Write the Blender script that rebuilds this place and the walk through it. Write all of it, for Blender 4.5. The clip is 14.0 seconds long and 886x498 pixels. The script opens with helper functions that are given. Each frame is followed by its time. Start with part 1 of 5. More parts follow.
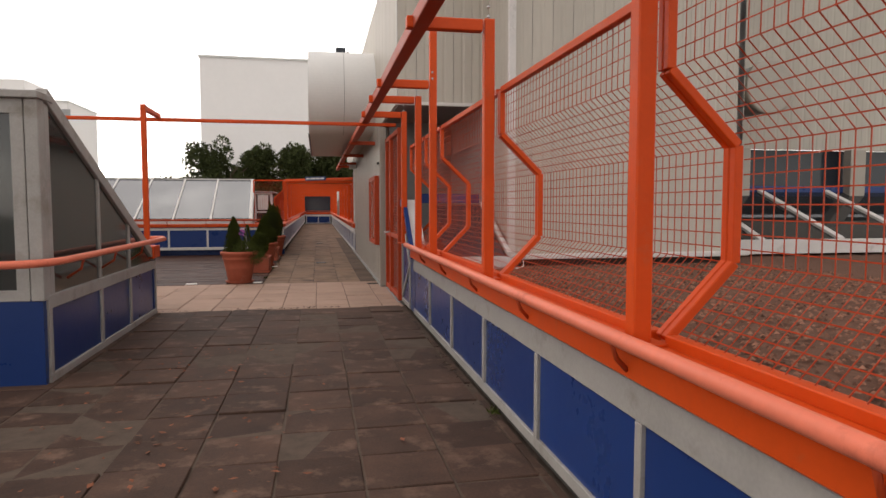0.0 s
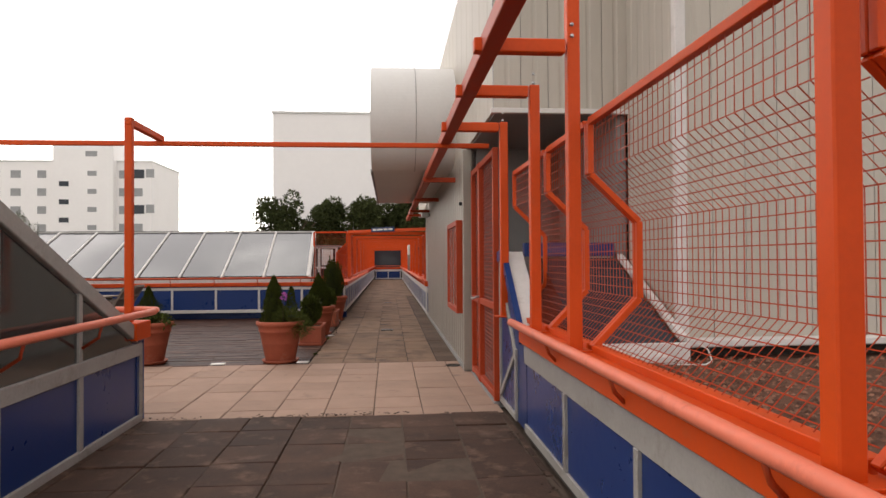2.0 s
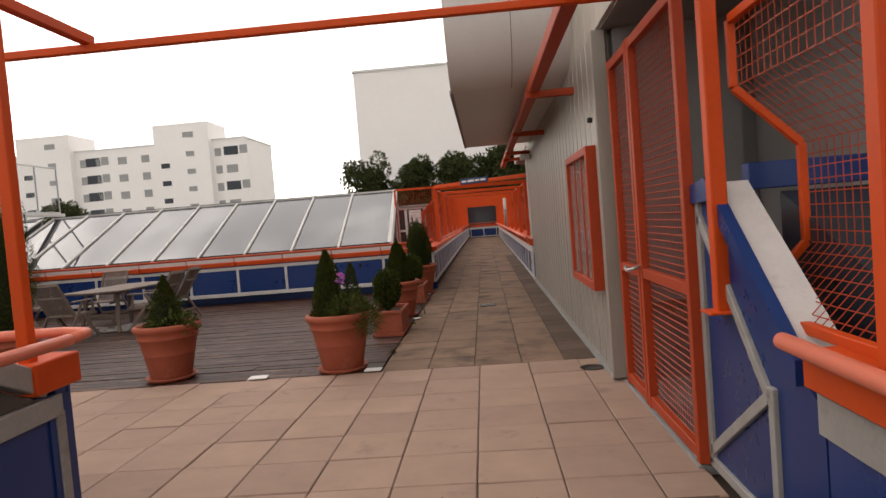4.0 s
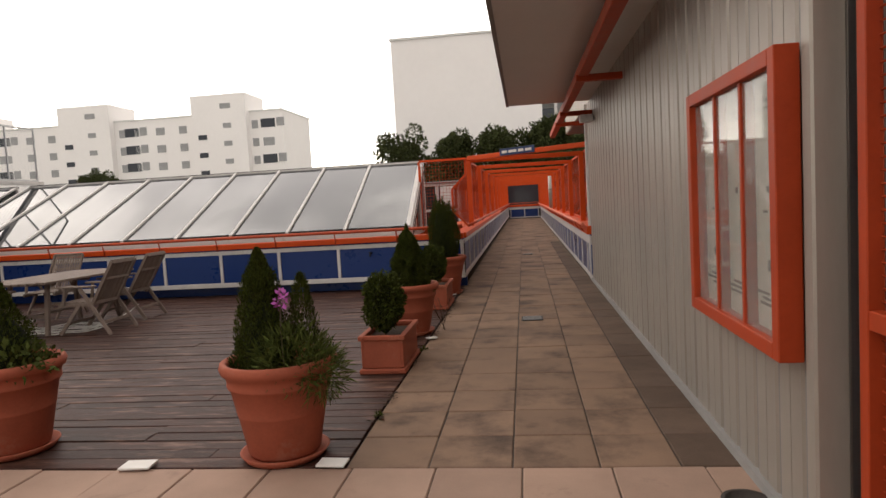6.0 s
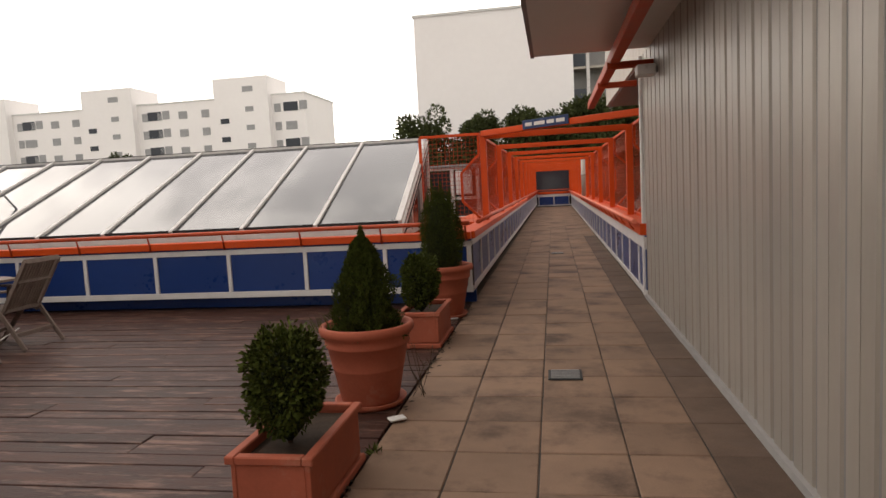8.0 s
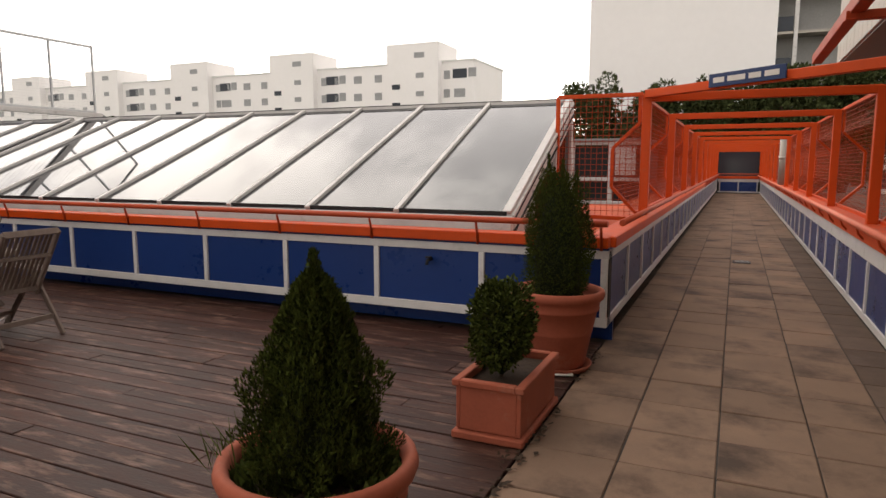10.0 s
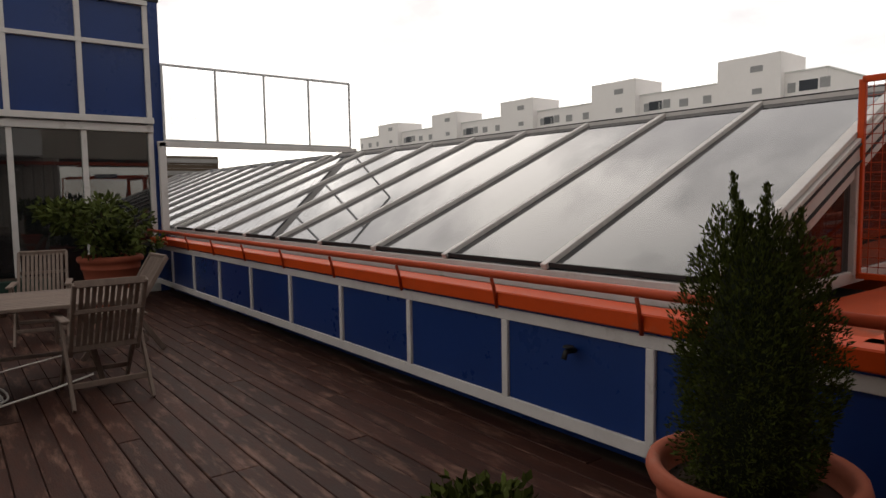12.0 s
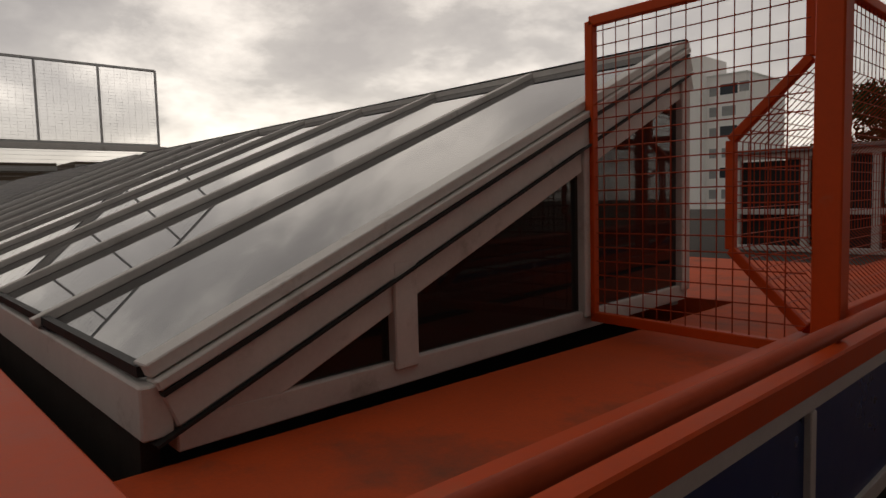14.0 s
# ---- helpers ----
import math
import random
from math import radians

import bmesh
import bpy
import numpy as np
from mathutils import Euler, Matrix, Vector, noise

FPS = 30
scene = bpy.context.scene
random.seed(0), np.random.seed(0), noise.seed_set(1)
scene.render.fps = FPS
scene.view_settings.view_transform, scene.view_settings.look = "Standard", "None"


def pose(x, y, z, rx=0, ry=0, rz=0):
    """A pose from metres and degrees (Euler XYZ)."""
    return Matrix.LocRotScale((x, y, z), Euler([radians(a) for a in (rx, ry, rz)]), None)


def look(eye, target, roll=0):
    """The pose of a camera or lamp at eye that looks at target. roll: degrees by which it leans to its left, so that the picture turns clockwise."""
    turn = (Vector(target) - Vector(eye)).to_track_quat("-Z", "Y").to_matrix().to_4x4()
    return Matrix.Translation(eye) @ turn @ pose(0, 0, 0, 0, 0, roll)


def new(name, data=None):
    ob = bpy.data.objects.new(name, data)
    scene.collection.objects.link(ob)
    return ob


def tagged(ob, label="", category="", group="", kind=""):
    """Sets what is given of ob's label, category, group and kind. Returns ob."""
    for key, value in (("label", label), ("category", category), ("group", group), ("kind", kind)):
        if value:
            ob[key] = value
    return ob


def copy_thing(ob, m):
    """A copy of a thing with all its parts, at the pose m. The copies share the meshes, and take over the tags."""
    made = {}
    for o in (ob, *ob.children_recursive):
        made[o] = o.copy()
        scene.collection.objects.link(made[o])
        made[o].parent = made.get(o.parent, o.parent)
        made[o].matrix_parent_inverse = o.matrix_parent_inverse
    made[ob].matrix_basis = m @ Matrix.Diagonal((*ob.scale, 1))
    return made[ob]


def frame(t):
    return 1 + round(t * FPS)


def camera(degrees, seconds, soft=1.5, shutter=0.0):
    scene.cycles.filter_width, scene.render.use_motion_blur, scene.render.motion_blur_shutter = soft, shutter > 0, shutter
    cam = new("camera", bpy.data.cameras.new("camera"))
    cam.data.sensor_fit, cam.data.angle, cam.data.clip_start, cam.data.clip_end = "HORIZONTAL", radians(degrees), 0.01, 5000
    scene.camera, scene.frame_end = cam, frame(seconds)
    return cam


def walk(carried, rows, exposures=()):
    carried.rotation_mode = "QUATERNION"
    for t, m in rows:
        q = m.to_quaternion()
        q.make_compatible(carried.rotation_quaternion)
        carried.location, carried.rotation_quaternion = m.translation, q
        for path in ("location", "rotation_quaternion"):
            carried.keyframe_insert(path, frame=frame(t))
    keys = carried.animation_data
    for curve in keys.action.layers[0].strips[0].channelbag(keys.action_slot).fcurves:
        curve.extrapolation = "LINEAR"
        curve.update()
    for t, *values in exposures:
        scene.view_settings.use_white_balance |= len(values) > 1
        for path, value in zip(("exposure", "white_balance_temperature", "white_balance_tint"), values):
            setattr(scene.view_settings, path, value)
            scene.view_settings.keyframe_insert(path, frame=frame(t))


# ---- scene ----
cam = camera(68.6, 14.0, 1.5, 0.0)
PATH = [
    (0, (0.001, 0.002, 1.481), (0.379, 1.961, 1.348), -0.0),
    (0.5, (0.045, 0.834, 1.459), (0.349, 2.807, 1.339), -0.8),
    (1, (0.081, 1.598, 1.471), (0.324, 3.58, 1.367), -1.9),
    (1.5, (0.096, 2.406, 1.492), (0.339, 4.391, 1.483), 0.2),
    (2, (0.122, 3.17, 1.494), (0.288, 5.163, 1.527), -0.4),
    (2.5, (0.113, 3.988, 1.503), (0.12, 5.987, 1.459), 1.4),
    (3, (0.142, 4.742, 1.489), (0.132, 6.74, 1.398), -2.8),
    (5.5, (0.047, 8.479, 1.497), (-0.174, 10.465, 1.406), -3.5),
    (6, (0.042, 9.209, 1.497), (-0.212, 11.188, 1.349), -3.3),
    (6.5, (0.065, 9.887, 1.516), (-0.328, 11.841, 1.36), -4.1),
    (7, (0.051, 10.635, 1.483), (-0.282, 12.599, 1.302), -3.1),
    (9.5, (-0.018, 14.129, 1.522), (-0.462, 16.069, 1.329), -1.4),
    (10, (-0.081, 14.761, 1.53), (-0.892, 16.571, 1.272), 0.1),
    (10.5, (-0.091, 15.438, 1.534), (-1.411, 16.924, 1.313), -1.7),
    (11, (-0.118, 16.069, 1.523), (-1.546, 17.462, 1.379), 0.1),
    (11.5, (-0.132, 16.732, 1.535), (-1.634, 18.047, 1.408), 0.5),
    (12, (-0.188, 17.343, 1.547), (-1.767, 18.56, 1.384), -0.9),
    (12.5, (-0.227, 17.985, 1.565), (-1.875, 19.112, 1.677), -1.2),
    (13, (-0.258, 18.623, 1.564), (-1.862, 19.811, 1.684), -0.3),
    (13.5, (-0.254, 19.262, 1.544), (-1.853, 20.462, 1.561), -0.5),
    (14, (-0.243, 19.955, 1.509), (-1.715, 21.3, 1.357), -1.5),
]
EXPOSURES = [(0.0, -0.18, 6850, 12), (2.0, -0.02, 6850, 12), (3.0, -0.12, 6850, 12), (5.0, -0.14, 7050, 12), (9.5, -0.02, 7100, 12), (10.5, -0.08, 6950, 11), (11.5, -0.55, 6800, 11), (12.0, -0.85, 6900, 11), (12.5, -1.4, 7000, 11), (13.0, -1.9, 7150, 12), (13.5, -2.0, 7250, 12), (14.0, -1.95, 7250, 12)]
walk(cam, [(t, look(eye, target, roll)) for t, eye, target, roll in PATH], EXPOSURES)

# ---- world, sun ----
SUN_AZ, SUN_EL = 55.0, 32.0  # degrees west of the walk, and above the horizon
world = bpy.data.worlds.new("overcast_sky")
scene.world = world
world.use_nodes = True
wn, wl = world.node_tree.nodes, world.node_tree.links
wn.clear()
w_out = wn.new("ShaderNodeOutputWorld")
sky = wn.new("ShaderNodeTexSky")
sky.sky_type, sky.sun_disc = "NISHITA", False
sky.sun_elevation, sky.sun_rotation = radians(SUN_EL), radians(-SUN_AZ)
sky.air_density, sky.dust_density = 1.0, 0.4
w_co = wn.new("ShaderNodeTexCoord")
w_map = wn.new("ShaderNodeMapping")
w_map.inputs["Scale"].default_value = (1.0, 1.0, 2.3)
w_noise = wn.new("ShaderNodeTexNoise")
w_noise.inputs["Scale"].default_value = 3.2
w_noise.inputs["Detail"].default_value = 9.0
w_noise.inputs["Roughness"].default_value = 0.57
w_noise.inputs["Distortion"].default_value = 0.12
w_ramp = wn.new("ShaderNodeValToRGB")
w_ramp.color_ramp.elements[0].position, w_ramp.color_ramp.elements[0].color = 0.36, (1.02, 0.96, 0.94, 1)
w_ramp.color_ramp.elements[1].position, w_ramp.color_ramp.elements[1].color = 0.62, (2.5, 2.4, 2.3, 1)
w_mid = w_ramp.color_ramp.elements.new(0.47)
w_mid.color = (1.3, 1.24, 1.2, 1)
w_cloud = wn.new("ShaderNodeBackground")
w_cloud.inputs["Strength"].default_value = 1.05
w_clear = wn.new("ShaderNodeBackground")
w_clear.inputs["Strength"].default_value = 0.05
w_add = wn.new("ShaderNodeAddShader")
wl.new(w_co.outputs["Generated"], w_map.inputs["Vector"])
wl.new(w_map.outputs[0], w_noise.inputs["Vector"])
wl.new(w_noise.outputs[0], w_ramp.inputs[0])
w_sep = wn.new("ShaderNodeSeparateXYZ")
w_fall = wn.new("ShaderNodeMapRange")
w_fall.inputs["From Min"].default_value, w_fall.inputs["From Max"].default_value = 0.02, 0.40
w_fall.inputs["To Min"].default_value, w_fall.inputs["To Max"].default_value = 1.30, 0.80
w_glow = wn.new("ShaderNodeVectorMath")
w_glow.operation = "SCALE"
wl.new(w_co.outputs["Generated"], w_sep.inputs[0])
wl.new(w_sep.outputs[2], w_fall.inputs["Value"])
wl.new(w_ramp.outputs[0], w_glow.inputs[0])
wl.new(w_fall.outputs[0], w_glow.inputs["Scale"])
w_side = wn.new("ShaderNodeVectorMath")
w_side.operation = "DOT_PRODUCT"
w_side.inputs[1].default_value = (-math.sin(radians(SUN_AZ)), math.cos(radians(SUN_AZ)), 0.0)
w_lobe = wn.new("ShaderNodeMapRange")
w_lobe.inputs["From Min"].default_value, w_lobe.inputs["From Max"].default_value = -1.0, 1.0
w_lobe.inputs["To Min"].default_value, w_lobe.inputs["To Max"].default_value = 0.62, 1.34
w_veil = wn.new("ShaderNodeVectorMath")
w_veil.operation = "SCALE"
wl.new(w_co.outputs["Generated"], w_side.inputs[0])
wl.new(w_side.outputs["Value"], w_lobe.inputs["Value"])
wl.new(w_glow.outputs[0], w_veil.inputs[0])
wl.new(w_lobe.outputs[0], w_veil.inputs["Scale"])
wl.new(w_veil.outputs[0], w_cloud.inputs["Color"])
wl.new(sky.outputs[0], w_clear.inputs["Color"])
wl.new(w_cloud.outputs[0], w_add.inputs[0])
wl.new(w_clear.outputs[0], w_add.inputs[1])
wl.new(w_add.outputs[0], w_out.inputs["Surface"])
sun_data = bpy.data.lights.new("sun", "SUN")
sun_data.energy, sun_data.angle, sun_data.color = 0.5, radians(80), (1.0, 0.93, 0.85)
sun = new("sun", sun_data)
sun_from = Vector((-math.sin(radians(SUN_AZ)) * math.cos(radians(SUN_EL)), math.cos(radians(SUN_AZ)) * math.cos(radians(SUN_EL)), math.sin(radians(SUN_EL))))
sun.matrix_world = look(sun_from * 60, (0, 0, 0))


# ---- materials ----
def surface(name, base, rough=0.6, metal=0.0, vary=0.25, scale=6.0, fine=60.0, bump=0.15, stretch=(1, 1, 1), island=0.0, random_object=0.0, stain=None, stain_at=0.62, stain_scale=2.0, coat=0.0, spec=0.22, world_space=False):
    """A Principled surface with coarse blotches, fine grain, stains, relief, and a shade of its own for each piece."""
    m = bpy.data.materials.new(name)
    m.use_nodes = True
    n, l = m.node_tree.nodes, m.node_tree.links
    b = n["Principled BSDF"]
    b.inputs["Roughness"].default_value, b.inputs["Metallic"].default_value = rough, metal
    b.inputs["Coat Weight"].default_value = coat
    b.inputs["Specular IOR Level"].default_value = spec
    co = n.new("ShaderNodeTexCoord")
    vec = co.outputs["Object"]
    if world_space:
        vec = n.new("ShaderNodeNewGeometry").outputs["Position"]
    mp = n.new("ShaderNodeMapping")
    mp.inputs["Scale"].default_value = stretch
    l.new(vec, mp.inputs["Vector"])
    if random_object:
        info = n.new("ShaderNodeObjectInfo")
        ten = n.new("ShaderNodeVectorMath")
        ten.operation = "SCALE"
        ten.inputs["Scale"].default_value = 37.0
        comb = n.new("ShaderNodeCombineXYZ")
        l.new(info.outputs["Random"], comb.inputs[0])
        l.new(info.outputs["Random"], comb.inputs[1])
        l.new(comb.outputs[0], ten.inputs[0])
        l.new(ten.outputs[0], mp.inputs["Location"])
    big, small = n.new("ShaderNodeTexNoise"), n.new("ShaderNodeTexNoise")
    big.inputs["Scale"].default_value, big.inputs["Detail"].default_value, big.inputs["Roughness"].default_value = scale, 6.0, 0.62
    small.inputs["Scale"].default_value, small.inputs["Detail"].default_value = fine, 4.0
    l.new(mp.outputs[0], big.inputs["Vector"])
    l.new(mp.outputs[0], small.inputs["Vector"])

    def maths(kind, a, c):
        k = n.new("ShaderNodeMath")
        k.operation = kind
        for i, v in enumerate((a, c)):
            if isinstance(v, float):
                k.inputs[i].default_value = v
            else:
                l.new(v, k.inputs[i])
        return k.outputs[0]
    both = maths("ADD", maths("MULTIPLY", big.outputs[0], 0.68), maths("MULTIPLY", small.outputs[0], 0.32))
    gain = maths("ADD", maths("MULTIPLY", maths("SUBTRACT", both, 0.5), 3.2 * vary), 1.0)
    if random_object:
        gain = maths("MULTIPLY", gain, maths("ADD", maths("MULTIPLY", info.outputs["Random"], random_object), 1.0 - random_object / 2))
    if island:
        geo = n.new("ShaderNodeNewGeometry")
        gain = maths("MULTIPLY", gain, maths("ADD", maths("MULTIPLY", geo.outputs["Random Per Island"], island), 1.0 - island / 2))
    mul = n.new("ShaderNodeVectorMath")
    mul.operation = "SCALE"
    mul.inputs[0].default_value = base
    l.new(gain, mul.inputs["Scale"])
    colour = mul.outputs[0]
    if stain:
        spots = n.new("ShaderNodeTexNoise")
        spots.inputs["Scale"].default_value, spots.inputs["Detail"].default_value, spots.inputs["Roughness"].default_value = stain_scale, 8.0, 0.68
        l.new(mp.outputs[0], spots.inputs["Vector"])
        ramp = n.new("ShaderNodeMapRange")
        ramp.inputs["From Min"].default_value, ramp.inputs["From Max"].default_value = stain_at - 0.08, stain_at + 0.1
        l.new(spots.outputs[0], ramp.inputs["Value"])
        mix = n.new("ShaderNodeMix")
        mix.data_type = "RGBA"
        l.new(ramp.outputs[0], mix.inputs["Factor"])
        l.new(colour, mix.inputs[6])
        mix.inputs[7].default_value = (*stain, 1)
        colour = mix.outputs[2]
    l.new(colour, b.inputs["Base Color"])
    l.new(maths("ADD", maths("MULTIPLY", maths("SUBTRACT", both, 0.5), 0.3), rough), b.inputs["Roughness"])
    if bump:
        bp = n.new("ShaderNodeBump")
        bp.inputs["Strength"].default_value, bp.inputs["Distance"].default_value = bump, 0.01
        l.new(both, bp.inputs["Height"])
        l.new(bp.outputs[0], b.inputs["Normal"])
    return m


ORANGE = surface("orange_paint", (0.55, 0.062, 0.006), 0.5, vary=0.16, scale=3, fine=40, bump=0.05, stain=(0.42, 0.09, 0.03), stain_at=0.68, stain_scale=5)
RAIL_RED = surface("worn_red_handrail", (0.42, 0.062, 0.022), 0.45, vary=0.2, scale=3, fine=40, bump=0.05)
RED = surface("faded_red_paint", (0.36, 0.045, 0.012), 0.5, vary=0.2, scale=4, fine=50, bump=0.06)
RAIL_PINK = surface("sun_bleached_handrail", (0.66, 0.165, 0.095), 0.5, vary=0.2, scale=2, fine=30, bump=0.06, spec=0.3, stain=(0.40, 0.085, 0.045), stain_at=0.64, stain_scale=4)
CAP = surface("orange_roofing", (0.50, 0.068, 0.012), 0.75, vary=0.3, scale=1.6, fine=90, bump=0.25, stain=(0.16, 0.055, 0.03), stain_at=0.6, stain_scale=1.3, spec=0.25)
BLUE = surface("blue_enamel_panel", (0.008, 0.031, 0.135), 0.3, vary=0.12, scale=1.2, fine=14, bump=0.01, random_object=0.25, spec=0.3)
WHITE = surface("white_aluminium_frame", (0.58, 0.555, 0.53), 0.45, vary=0.14, scale=5, fine=60, bump=0.05, stain=(0.33, 0.30, 0.27), stain_at=0.66, stain_scale=4)
METAL = surface("pale_metal_cladding", (0.335, 0.302, 0.262), 0.38, metal=0.3, vary=0.16, scale=1.4, fine=30, bump=0.03, stretch=(1, 1, 0.25), random_object=0.08, stain=(0.30, 0.275, 0.245), stain_at=0.66, stain_scale=1.0)
ALU = surface("dull_grey_aluminium", (0.30, 0.28, 0.26), 0.5, vary=0.25, scale=4, fine=50, bump=0.05, stain=(0.2, 0.175, 0.15), stain_at=0.62, stain_scale=3)
CLADDING = surface("cream_metal_cladding", (0.43, 0.395, 0.34), 0.5, vary=0.12, scale=0.8, fine=20, bump=0.02, stretch=(1, 1, 0.2), random_object=0.05)
BRIGHT = surface("white_coated_metal", (0.66, 0.65, 0.63), 0.5, vary=0.08, scale=0.8, fine=20, bump=0.02)
# grey for small metal parts; soffit and recess shade is put into it
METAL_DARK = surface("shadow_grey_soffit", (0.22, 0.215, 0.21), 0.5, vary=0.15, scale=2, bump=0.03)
DARK_SLAB = surface("weathered_dark_paving", (0.058, 0.0325, 0.0225), 0.8, vary=0.8, scale=2.4, fine=70, bump=0.5, random_object=0.45, stain=(0.15, 0.092, 0.065), stain_at=0.61, stain_scale=3.4)
PALE_SLAB = surface("pale_concrete_paving", (0.335, 0.226, 0.172), 0.82, vary=0.22, scale=3.0, fine=110, bump=0.25, random_object=0.16, stain=(0.20, 0.138, 0.108), stain_at=0.66, stain_scale=2.2)
WALK_SLAB = surface("stained_concrete_paving", (0.205, 0.132, 0.090), 0.82, vary=0.36, scale=1.8, fine=110, bump=0.25, random_object=0.22, stain=(0.072, 0.048, 0.036), stain_at=0.56, stain_scale=1.1)
EDGE_SLAB = surface("mossy_edge_paving", (0.11, 0.074, 0.054), 0.88, vary=0.5, scale=3.5, fine=90, bump=0.35, random_object=0.35, stain=(0.13, 0.092, 0.072), stain_at=0.6, stain_scale=1.6)
DECK = surface("weathered_deck_board", (0.041, 0.0152, 0.0098), 0.6, vary=0.8, scale=5, fine=45, bump=0.5, stretch=(0.55, 2.6, 2.6), random_object=0.5, stain=(0.19, 0.105, 0.075), stain_at=0.60, stain_scale=3.6)
BED = surface("gritty_joint_bed", (0.085, 0.062, 0.047), 0.95, vary=0.5, scale=8, fine=120, bump=0.4)
# dark joints, and also painted shade in gaps and unlit interiors
JOINT_SHADE = surface("dark_joint_and_shade", (0.05, 0.043, 0.038), 0.95, vary=0.4, scale=8, bump=0.3)
GRAVEL = surface("brown_gravel", (0.175, 0.088, 0.058), 0.95, vary=0.6, scale=20, fine=160, bump=0.9, island=1.3)
TERRA = surface("terracotta", (0.315, 0.082, 0.045), 0.75, vary=0.26, scale=4, fine=50, bump=0.12, stain=(0.36, 0.165, 0.11), stain_at=0.66, stain_scale=3)
SOIL = surface("potting_soil", (0.045, 0.03, 0.02), 0.95, vary=0.5, scale=20, bump=0.8)
LEAF = surface("dark_conifer_foliage", (0.040, 0.050, 0.0095), 0.75, vary=0.3, scale=8, bump=0.0, island=1.1, spec=0.05)
LEAF_LIGHT = surface("fresh_green_foliage", (0.062, 0.078, 0.018), 0.7, vary=0.3, scale=8, bump=0.0, island=0.9, spec=0.08)
LEAF_TREE = surface("broad_tree_foliage", (0.05, 0.060, 0.022), 0.65, vary=0.3, scale=2, bump=0.0, island=0.9, spec=0.05)
# near-black green: the shade inside a crown is put into the colour
CORE = surface("crown_inner_shade", (0.012, 0.016, 0.006), 0.9, vary=0.4, scale=12, bump=0.3)
BARK = surface("brown_bark", (0.09, 0.065, 0.045), 0.9, vary=0.4, scale=12, bump=0.5)
TEAK = surface("silvered_teak", (0.17, 0.128, 0.105), 0.65, vary=0.4, scale=7, fine=70, bump=0.2, stretch=(3, 3, 0.5), random_object=0.2)
CABLE = surface("white_cable", (0.62, 0.60, 0.56), 0.5, vary=0.1, bump=0.0)
RENDER_WHITE = surface("white_rendered_facade", (0.84, 0.81, 0.79), 0.85, vary=0.05, scale=0.15, fine=2, bump=0.02)
DARK_WIN = surface("dark_window_glass", (0.035, 0.04, 0.05), 0.12, vary=0.2, scale=1, bump=0.0)
GREY_WIN = surface("curtained_window", (0.30, 0.30, 0.30), 0.3, vary=0.3, scale=1, bump=0.0)
CONCRETE = surface("grey_concrete", (0.28, 0.27, 0.26), 0.85, vary=0.25, scale=0.5, fine=8, bump=0.1)
GALV = surface("galvanised_steel", (0.42, 0.42, 0.42), 0.4, metal=0.8, vary=0.15, bump=0.03)
RUBBER = surface("black_seal", (0.02, 0.02, 0.02), 0.6, vary=0.2, bump=0.0)
PAPER = surface("faded_notice_paper", (0.62, 0.585, 0.54), 0.7, vary=0.08, scale=4, bump=0.02)
INK = surface("grey_print", (0.16, 0.15, 0.145), 0.8, vary=0.1, bump=0.0)
GROUND = surface("street_ground", (0.10, 0.105, 0.075), 0.95, vary=0.5, scale=0.05, fine=0.6, bump=0.1)
FLOWER = surface("purple_flower", (0.42, 0.10, 0.36), 0.6, vary=0.2, bump=0.0)
SIGN_BLUE = surface("sign_blue", (0.03, 0.05, 0.12), 0.4, vary=0.1, bump=0.0)
STONE_WHITE = surface("white_tile_shard", (0.7, 0.68, 0.64), 0.6, vary=0.1, bump=0.02)


def glass(name, tint, rough, body, mirror=0.06):
    """Window glass: a glossy clear coat over a dim tinted body that lets part of the light through."""
    m = bpy.data.materials.new(name)
    m.use_nodes = True
    n, l = m.node_tree.nodes, m.node_tree.links
    n.remove(n["Principled BSDF"])
    out = n["Material Output"]
    fres, gloss, clear, dim = n.new("ShaderNodeLayerWeight"), n.new("ShaderNodeBsdfGlossy"), n.new("ShaderNodeBsdfTransparent"), n.new("ShaderNodeBsdfDiffuse")
    fres.inputs["Blend"].default_value = 0.5
    power, lift = n.new("ShaderNodeMath"), n.new("ShaderNodeMapRange")
    power.operation, lift.name = "POWER", "lift"
    power.inputs[1].default_value = 3.6
    lift.inputs["To Min"].default_value, lift.inputs["To Max"].default_value = mirror, 0.95
    l.new(fres.outputs["Facing"], power.inputs[0])
    l.new(power.outputs[0], lift.inputs["Value"])
    gloss.inputs["Roughness"].default_value = rough
    clear.inputs["Color"].default_value, dim.inputs["Color"].default_value = (*tint, 1), (*body, 1)
    mix_a, mix_b = n.new("ShaderNodeMixShader"), n.new("ShaderNodeMixShader")
    mix_a.inputs[0].default_value = 0.5
    dirt = n.new("ShaderNodeTexNoise")
    dirt.inputs["Scale"].default_value, dirt.inputs["Detail"].default_value = 1.2, 6
    mp = n.new("ShaderNodeMapRange")
    mp.inputs["From Min"].default_value, mp.inputs["From Max"].default_value = 0.3, 0.7
    mp.inputs["To Min"].default_value, mp.inputs["To Max"].default_value = rough * 0.6, rough * 1.6
    l.new(dirt.outputs[0], mp.inputs["Value"])
    l.new(mp.outputs[0], gloss.inputs["Roughness"])
    l.new(clear.outputs[0], mix_a.inputs[1])
    l.new(dim.outputs[0], mix_a.inputs[2])
    l.new(lift.outputs[0], mix_b.inputs[0])
    l.new(mix_a.outputs[0], mix_b.inputs[1])
    l.new(gloss.outputs[0], mix_b.inputs[2])
    l.new(mix_b.outputs[0], out.inputs["Surface"])
    return m


